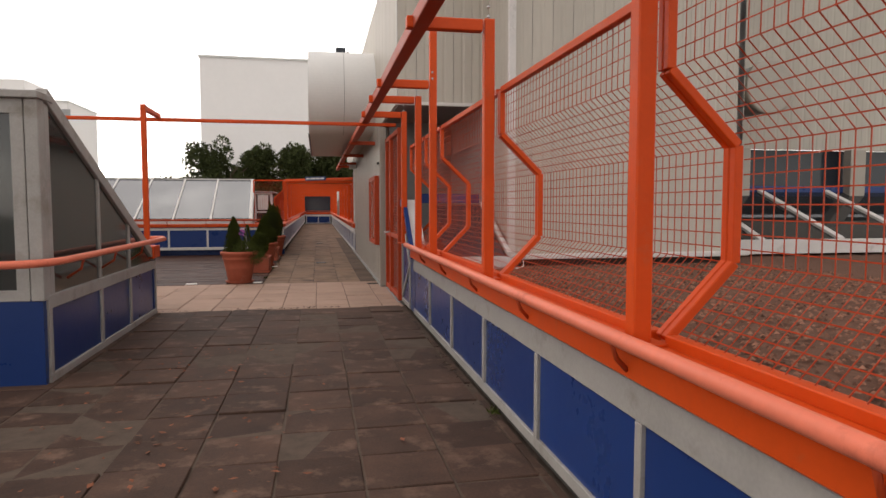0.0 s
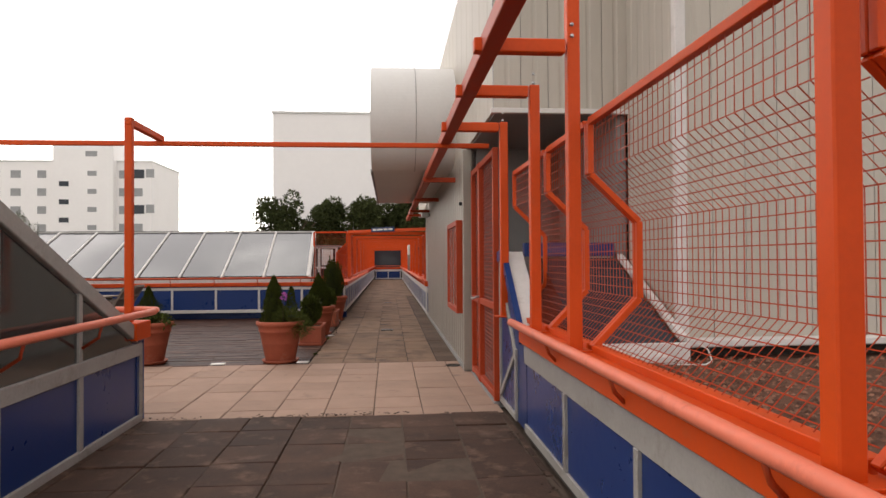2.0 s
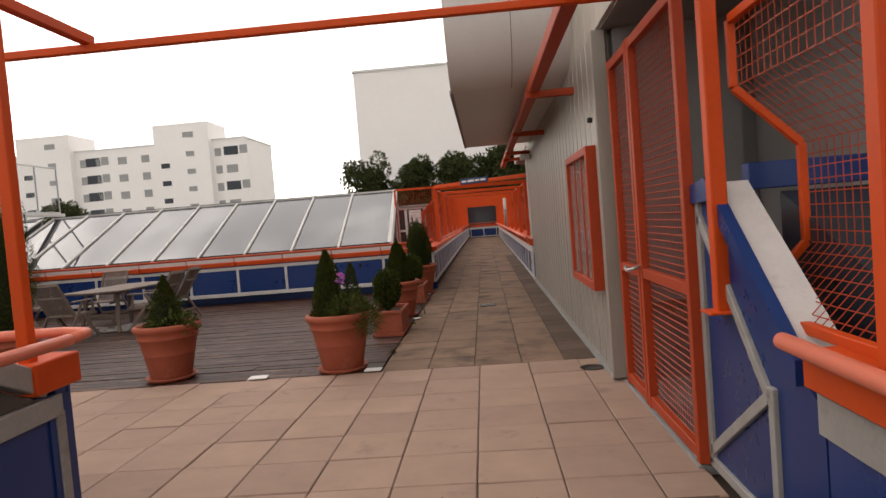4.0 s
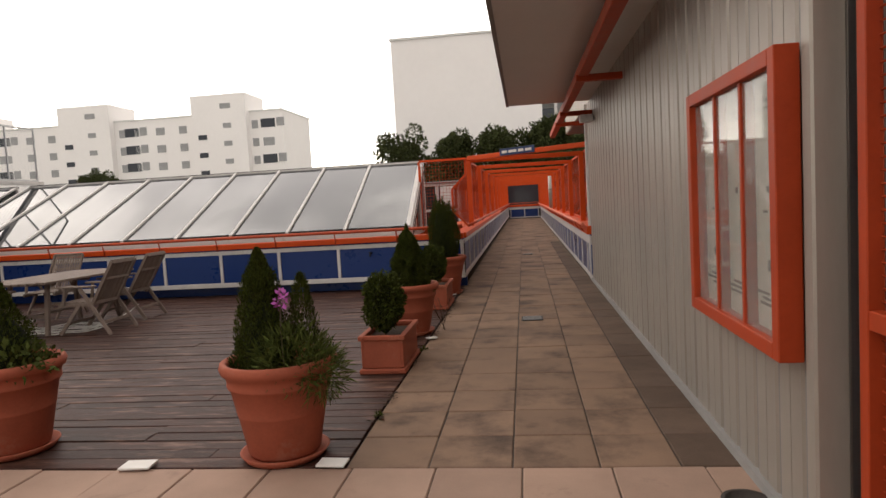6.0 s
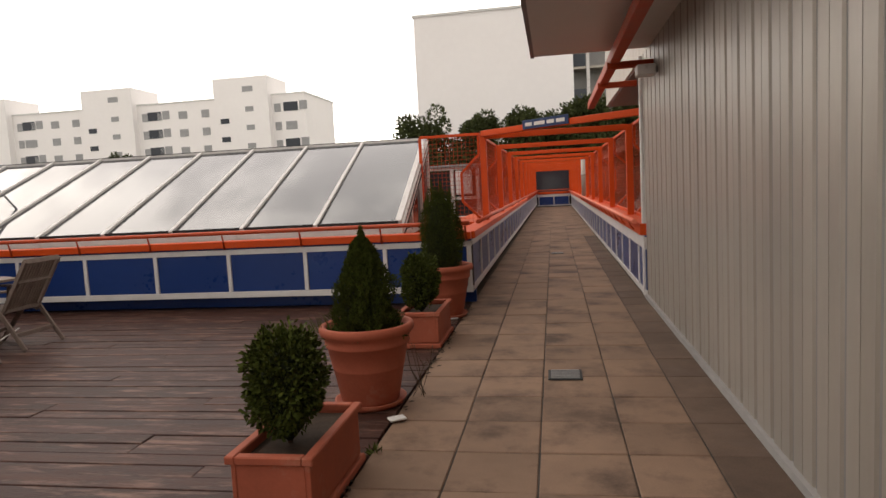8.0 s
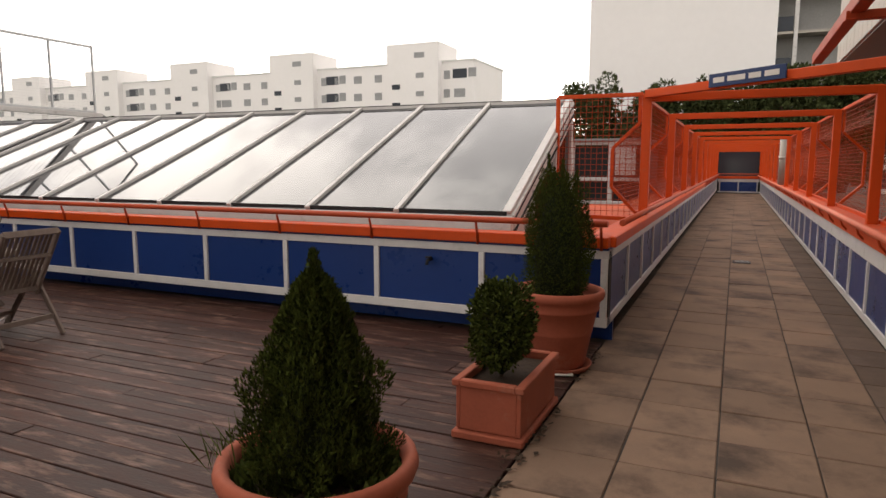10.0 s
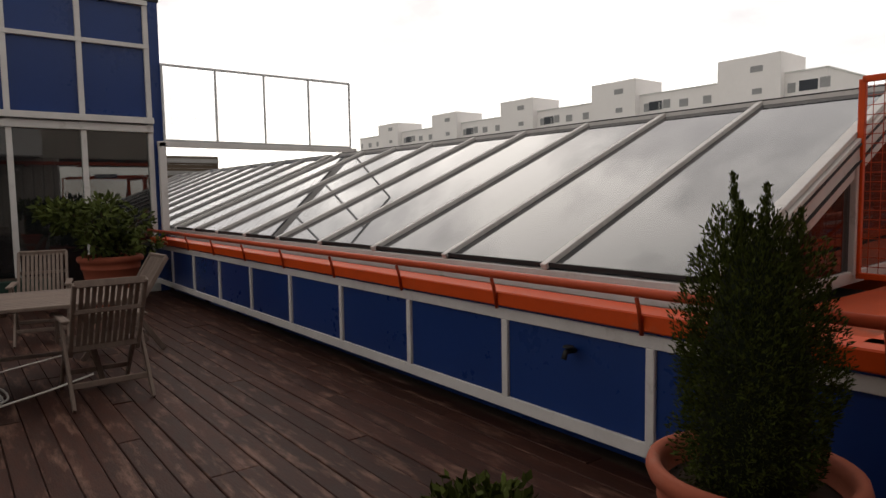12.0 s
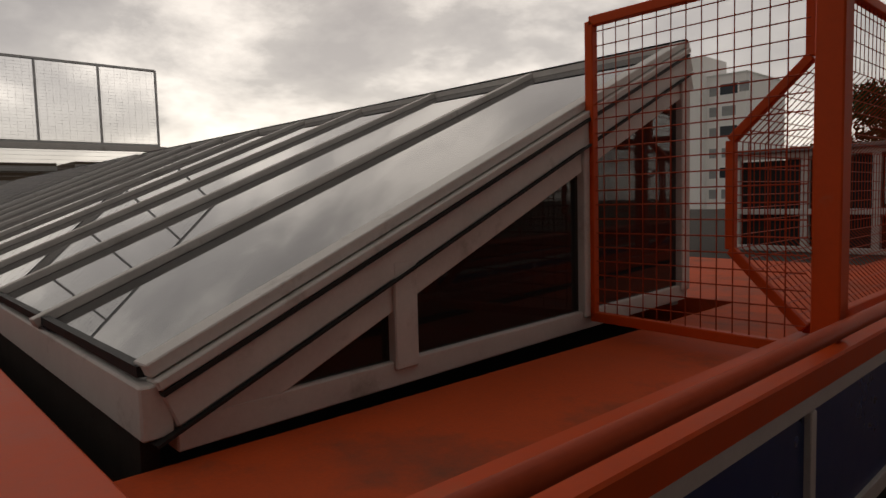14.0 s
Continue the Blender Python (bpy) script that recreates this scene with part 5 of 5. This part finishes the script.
# bits lying about
for x, y, s, turn in ((-2.33, 12.74, 0.19, 4), (-1.13, 12.76, 0.17, -3), (-1.15, 19.3, 0.13, 20), (-1.02, 16.1, 0.11, 35)):
    plate = tagged(part("loose_tile", block((-s / 2, -s / 3, 0), (s / 2, s / 3, 0.014), 0.003), STONE_WHITE), "thin pale tile lying on the paving", "tile", "loose tiles")
    plate.matrix_world = pose(x, y, 0.014, 0, 0, turn)
for y in (17.12, 26.0):
    gr = thing("floor_drain", "small square iron drain cover in the paving", "drain", "floor drains", at=(0.075, y, 0.001))
    part("cover", block((-0.13, -0.13, 0.0), (0.13, 0.13, 0.008), 0.002), RUBBER, gr)
    for k in range(6):
        part("slat", block((-0.11, -0.105 + 0.04 * k, 0.008), (0.11, -0.09 + 0.04 * k, 0.014)), METAL_DARK, gr)
spout = thing("wall_tap", "small dark hose tap on the blue panel", "tap", at=(-2.62, 20.13, 0.66))
part("body", tube(bmesh.new(), [(0, 0.03, 0), (0, -0.05, 0), (0, -0.07, -0.04)], 0.016, 8), RUBBER, spout)
part("wheel", lathe(bmesh.new(), [(0.03, 0.0), (0.034, 0.006), (0.03, 0.012)], 12), RUBBER, spout).matrix_local = pose(0, -0.03, 0.02)
wires = thing("dry_twigs", "dry twigs leaning beside the pot", "twigs", at=(-0.98, 16.62, 0.0))
for k in range(7):
    part("twig", tube(bmesh.new(), [(rp.uniform(-0.05, 0.05), rp.uniform(-0.05, 0.05), 0.0), (rp.uniform(-0.08, 0.08), rp.uniform(-0.08, 0.08), 0.2), (rp.uniform(-0.12, 0.12), rp.uniform(-0.1, 0.1), rp.uniform(0.25, 0.45))], 0.003, 4), BARK, wires)


pit = thing("drain_cover", "round dark drain set into pale paving", "drain", at=(1.02, 12.33, 0.0))
part("ring", lathe(bmesh.new(), [(0.10, 0.0), (0.115, 0.007), (0.09, 0.009), (0.09, 0.003), (0.0, 0.003)], 20), JOINT_SHADE, pit)
litter_rng = random.Random(33)
lit_v, lit_f = [], []
for k in range(900):
    if k % 3:
        x, y = DECK_X + litter_rng.gauss(0.01, 0.035), litter_rng.uniform(12.7, 20.0)
    elif k % 2:
        x, y = litter_rng.uniform(-2.2, 1.2), 9.5 + litter_rng.gauss(0, 0.03)
    else:
        x, y = 1.2 - abs(litter_rng.gauss(0, 0.06)), litter_rng.uniform(0.5, 9.5)
    if noise.noise((x * 2.0, y * 1.3, 0.7)) < -0.05:
        continue
    q, a = litter_rng.uniform(0.006, 0.02), litter_rng.uniform(0, math.tau)
    b0 = len(lit_v)
    for j in range(4):
        lit_v.append((x + q * math.cos(a + j * math.pi / 2) * (1.6 if j % 2 else 0.8), y + q * math.sin(a + j * math.pi / 2) * (1.6 if j % 2 else 0.8), 0.011 + litter_rng.uniform(0, 0.012)))
    lit_f.append((b0, b0 + 1, b0 + 2, b0 + 3))
lit = bpy.data.meshes.new("leaf_litter")
lit.from_pydata(lit_v, [], lit_f)
lit.materials.append(SOIL)
tagged(new("leaf_litter", lit), "dry brown leaf litter along the paving joints", "litter", kind="stuff")
fall_v, fall_f = [], []
for k in range(220):
    x, y = litter_rng.gauss(-1.0, 0.5), litter_rng.uniform(2.2, 7.0)
    q, a, z = litter_rng.uniform(0.008, 0.024), litter_rng.uniform(0, math.tau), litter_rng.uniform(0.007, 0.02)
    b0 = len(fall_v)
    for j in range(4):
        fall_v.append((x + q * math.cos(a + j * math.pi / 2) * (1.5 if j % 2 else 0.7), y + q * math.sin(a + j * math.pi / 2) * (1.5 if j % 2 else 0.7), z + litter_rng.uniform(-0.004, 0.006)))
    fall_f.append((b0, b0 + 1, b0 + 2, b0 + 3))
fallen = bpy.data.meshes.new("fallen_leaves")
fallen.from_pydata(fall_v, [], fall_f)
fallen.materials.append(surface("rusty_dry_leaf", (0.17, 0.062, 0.032), 0.8, vary=0.3, scale=9, bump=0.0, island=0.8))
tagged(new("fallen_leaves", fallen), "rusty dry leaves scattered on the dark paving", "leaves", kind="stuff")
fixture = thing("wall_sensor", "small black round sensor on the metal wall", "sensor", at=(1.13, 12.05, 2.26))
part("body", lathe(bmesh.new(), [(0.0, 0.0), (0.022, 0.002), (0.026, 0.03), (0.015, 0.045), (0.0, 0.048)], 14), RUBBER, fixture).matrix_local = pose(0.0, 0.0, 0.0, 0, -90, 0)
lead_wire = thing("loose_wire", "thin white wire hanging from the flashing to the gravel", "wire")
part("strand", tube(bmesh.new(), [(2.62, 8.26, 0.80), (2.66, 8.18, 0.76), (2.6, 8.0, 0.70), (2.5, 7.9, 0.69), (2.3, 7.95, 0.685)], 0.006, 5), CABLE, lead_wire)
for i, (x, y) in enumerate(((1.2, 2.6), (1.21, 4.4), (-1.04, 13.6), (-1.03, 15.6))):
    tuft = thing("weed", "small green weed growing from a paving joint", "weed", "joint weeds", at=(x, y, 0.0))
    leaves("blades", [((rp.gauss(0, 0.02), rp.gauss(0, 0.02), 0.0), (rp.gauss(0, 0.4), rp.gauss(0, 0.4), 0.8)) for _ in range(26)], 0.022, LEAF_LIGHT, tuft, 400 + i, 0.3, 2.4, 0.25)

# ---- the distance ----
tall = thing("tower_block", "tall blank white gable wall of a tower block", "building")
part("gable", block((-11.0, 67.0, -10), (2.0, 84.0, 15.9)), RENDER_WHITE, tall)
part("parapet_edge", block((-11.1, 66.9, 15.8), (2.1, 84.1, 16.0)), BRIGHT, tall)
part("grey_wing", block((2.0, 69.0, -10), (8.5, 84.0, 17.0)), CONCRETE, tall)
for k in range(9):
    part("balcony", block((2.0, 67.4, -6 + 2.8 * k), (3.0, 69.0, -5.0 + 2.8 * k), 0.03), DARK_WIN, tall)
    part("slab", block((2.0, 67.3, -6.2 + 2.8 * k), (8.0, 69.0, -6.02 + 2.8 * k)), METAL, tall)
part("rail_post", block((3.05, 67.2, -10), (3.3, 67.4, 17)), WHITE, tall)
tall2 = thing("tower_block", "further pale tower block with dark windows", "building")
part("wall", block((9.5, 78.0, -10), (18.0, 92.0, 20.0)), RENDER_WHITE, tall2)
for k in range(9):
    for j in range(3):
        part("window", block((10.2 + 2.6 * j, 77.92, -6 + 2.8 * k), (11.7 + 2.6 * j, 78.02, -4.7 + 2.8 * k)), DARK_WIN, tall2)

flats = thing("apartment_block", "long white apartment block with stair towers and dark loggias", "building")
FY, FX0, FX1, FZ = 107.0, -36.4, -152.0, 16.9
part("wall", block((FX1, FY, -10), (FX0, FY + 13, FZ)), RENDER_WHITE, flats)
part("roof_edge", block((FX1 - 0.1, FY - 0.1, FZ), (FX0 + 0.1, FY + 13.1, FZ + 0.25)), BRIGHT, flats)
shape = {}


def pane_at(name, x, z, w, h, y, material, parent=None):
    """Windows of one size share a mesh."""
    key = (name, w, h)
    if key not in shape:
        shape[key] = finish(block((-w / 2, -0.05, -h / 2), (w / 2, 0.12, h / 2)), name, material)
    o = new(name, shape[key])
    o.parent = parent or flats
    o.location = (x, y, z)


PITCH = 22.6
for k in range(5):
    x1 = -41.7 - PITCH * k
    tx0, tx1 = x1 - 8.8, x1
    ty = FY - 1.2
    tower = part("stair_tower", block((tx0, ty, -10), (tx1, FY + 6, FZ + 2.9 - 0.1 * k)), RENDER_WHITE, flats)
    pane_at("tower_window", tx1 - 3.2, FZ + 1.1, 1.7, 0.8, ty, GREY_WIN, tower)
    for s in range(7):
        z = FZ - 1.9 - 2.75 * s
        pane_at("tower_window", tx1 - 3.1, z, 1.3, 0.75, ty, GREY_WIN, tower)
        pane_at("stair_window", tx0 + 1.6, z - 1.6, 1.4, 0.75, ty, DARK_WIN, tower)
        if k < 5:
            xr = x1
            pane_at("window", xr + 1.3 if k else xr + 0.9, z, 1.0, 1.25, FY, GREY_WIN)
        for dx, w, kind in ((2.2, 1.5, "window"), (6.0, 1.7, "window"), (10.0, 0.9, "window")):
            pane_at(kind, tx0 - dx, z, w * 0.85, 1.15, FY, GREY_WIN)
        lx = x1 + 3.0 if k == 0 else x1 + 2.9
        if s % 2 == 0 or k % 2:
            pane_at("loggia", lx, z + 0.1, 2.3, 1.35, FY, DARK_WIN)
            pane_at("loggia_side", lx + 2.0, z + 0.2, 1.2, 1.3, FY, GREY_WIN)
        else:
            pane_at("window", lx, z, 1.8, 1.25, FY, GREY_WIN)
for i, (x, y, w, d, h, lab) in enumerate(((-146, 38, 16, 26, 10.6, "brown low-rise block on the skyline"), (-158, 64, 16, 14, 11.8, "brown low-rise block with pale bands"), (-170, 20, 14, 18, 8.6, "brown low-rise block half hidden by the skylight"))):
    low = thing("far_block", lab, "building", "far brown blocks")
    part("wall", block((x - w, y - d / 2, -10), (x, y + d / 2, h)), BARK, low)
    for s in range(4):
        part("band", block((x - 0.02, y - d / 2, h - 1.6 - 2.9 * s), (x + 0.3, y + d / 2, h - 0.6 - 2.9 * s)), CONCRETE, low)
# glazed hut beyond the orange roof
hut = thing("glazed_hut", "low white-framed glazed hut on the roof", "hut")
part("body", block((-4.6, 30.1, 0.6), (-2.0, 33.0, 1.95)), RUBBER, hut)
for x in (-4.55, -3.6, -2.72, -2.02):
    part("post", block((x - 0.05, 30.0, 0.6), (x + 0.05, 30.12, 2.05), 0.01), WHITE, hut)
for z in (0.66, 1.2, 2.02):
    part("rail", block((-4.6, 29.99, z - 0.04), (-1.97, 30.11, z + 0.04), 0.01), WHITE, hut)
part("window", block((-2.6, 29.9, 1.3), (-2.15, 29.97, 1.95), 0.01), WHITE, hut, "white tilted casement")
part("roof", block((-4.7, 29.9, 2.06), (-1.9, 33.1, 2.12), 0.01), METAL_DARK, hut)


def broad_tree(x, y, top, wide, seed, label):
    r = random.Random(seed)
    root = thing("tree", label, "tree", "trees beyond the roof", at=(x, y, -10.0))
    h = top + 10.0
    bm = bmesh.new()
    pts = [(0, 0, 0), (0.1, 0.1, h * 0.3), (-0.1, 0.15, h * 0.6), (0, 0, h * 0.85)]
    for (a, b), ra in zip(zip(pts, pts[1:]), (0.28, 0.2, 0.12)):
        tube(bm, [a, b], ra, 8)
    for k in range(9):
        a, q = r.uniform(0, math.tau), r.uniform(0.35, 0.75)
        tube(bm, [(0, 0, h * q), (math.cos(a) * wide * 0.35, math.sin(a) * wide * 0.35, h * (q + 0.1)), (math.cos(a) * wide * 0.7, math.sin(a) * wide * 0.7, h * (q + 0.17))], 0.06, 5)
    part("trunk", bm, BARK, root)
    spots = []
    for k in range(95):
        a, q = r.uniform(0, math.tau), math.sqrt(r.random())
        zc = h - 1.0 - r.random() * 6.5
        reach = wide * (0.75 + 0.35 * r.random()) * (1 - max(0, (zc - h + 3.0)) / 4.5)
        spots += lump_spots(r, 220, (math.cos(a) * q * reach * 0.8, math.sin(a) * q * reach * 0.8, zc), (0.7 * r.uniform(0.6, 1.5), 0.7 * r.uniform(0.6, 1.5), 0.6 * r.uniform(0.7, 1.4)))
    leaves("crown", spots, 0.15, LEAF_TREE, root, seed, 0.1, 1.6)
    return root


for i, (x, y, top, wide) in enumerate(((-8.5, 58, 7.5, 3.6), (-5.1, 60, 7.3, 2.1), (-1.9, 59, 7.2, 1.9), (0.6, 61, 7.0, 2.6), (2.6, 60, 7.8, 2.4), (6.0, 62, 8.2, 2.6), (-12.8, 60, 4.4, 1.9), (-17.0, 70, 2.9, 2.2))):
    broad_tree(x, y, top, wide, 60 + i, "broad-leaved street tree beyond the roofs")
for i, (x, y, top, wide) in enumerate(((-52, 84, 8.2, 3.4), (-90, 88, 9.4, 4.0), (-122, 70, 6.4, 4.0), (-96, 40, 4.6, 3.6))):
    broad_tree(x, y, top, wide, 90 + i, "broad-leaved tree before the apartment block")


# ---- pavings and boards, piece by piece ----
tagged(part("joint_sand", block((-5.0, -2.0, -0.05), (1.25, 9.5, -0.009)), BED), "gritty brown sand filling the joints of the dark paving", "sand", kind="structure")
tagged(part("joint_sand", block((-7.3, 9.505, -0.05), (1.24, 12.73, -0.008)), BED), "gritty brown sand filling the joints of the pale paving", "sand", kind="structure")
tagged(part("joint_sand", block((-1.05, 12.735, -0.05), (1.14, 53.0, -0.008)), JOINT_SHADE), "dark sand filling the joints of the walkway", "sand", kind="structure")
def paving(name, label, xs, ys, material, seed, top=0.0, edge=None, gap=0.007, far=None, rough=1.0):
    """Slabs between the joints xs and ys, each a bevelled block of its own, slightly uneven; those past far in one mesh."""
    root = thing(name, label, "paving", kind="structure")
    r = random.Random(seed)
    shapes = {}
    rest = bmesh.new()
    for i, (x0, x1) in enumerate(zip(xs, xs[1:])):
        mat = material if edge is None or i not in edge else edge[i]
        w = x1 - x0 - gap
        for y0, y1 in zip(ys, ys[1:]):
            d = y1 - y0 - gap
            if far is not None and y0 > far:
                box(rest, (x0 + gap / 2, y0 + gap / 2, -0.04), (x1 - gap / 2, y1 - gap / 2, top + r.uniform(-0.003, 0.002)))
                continue
            key = (round(w, 3), round(d, 3), mat.name)
            if key not in shapes:
                shapes[key] = finish(block((-w / 2, -d / 2, -0.04), (w / 2, d / 2, 0.0), 0.006), "slab", mat)
            o = new("slab", shapes[key])
            o.parent = root
            o.location = ((x0 + x1) / 2, (y0 + y1) / 2, top + r.uniform(-0.004, 0.003) * rough)
            o.rotation_euler = (r.uniform(-0.006, 0.006) * rough, r.uniform(-0.006, 0.006) * rough, r.uniform(-0.004, 0.004) * rough)
    if far is not None:
        tagged(part("far_slabs", rest, material, root), kind="stuff")
    else:
        rest.free()
    return root


dark_x = [-4.99 + 0.475 * k for k in range(14)]
paving("pavement", "dark weathered concrete paving slabs", [x for x in dark_x if x < 1.24] + [1.25], [9.5 - 0.475 * k for k in range(24, -1, -1)], DARK_SLAB, 1, rough=3.0, gap=0.009)
paving("pavement", "pale concrete paving slabs across the terrace", [-7.31 + 0.485 * k for k in range(18)] + [1.24], [9.5] + [12.73 - 0.485 * k for k in range(6, -1, -1)], PALE_SLAB, 2)
walk_y = [12.73 + 0.485 * k for k in range(85)]
paving("pavement", "stained concrete slabs of the walkway", [-1.05, -0.565, -0.09, 0.39, 0.82, 1.14], walk_y, WALK_SLAB, 3, edge={4: EDGE_SLAB}, far=30)

deck_root = thing("deck", "weathered brown timber deck with pale worn streaks", "deck", kind="structure")
r = random.Random(8)
BW = 0.146
planks = {}
n_rows = int((DECK_Y1 - DECK_Y0) / BW)
for k in range(n_rows):
    y = DECK_Y0 + BW * (k + 0.5)
    x = DECK_X
    for L in ((3.6, 3.6, 3.6), (1.5, 4.2, 4.2, 0.9), (2.7, 3.6, 3.6, 0.9), (0.9, 3.6, 4.2, 2.1))[(k * 3 + k // 4) % 4]:
        if L not in planks:
            planks[L] = finish(block((-L / 2 + 0.002, -BW / 2 + 0.003, -0.03), (L / 2 - 0.002, BW / 2 - 0.003, 0.0), 0.004), "plank", DECK)
        o = new("plank", planks[L])
        o.parent = deck_root
        o.location = (x - L / 2, y, deck_z(y) + r.uniform(-0.004, 0.004))
        o.rotation_euler = (r.uniform(-0.012, 0.012), r.uniform(-0.0008, 0.0008), 0)
        x -= L
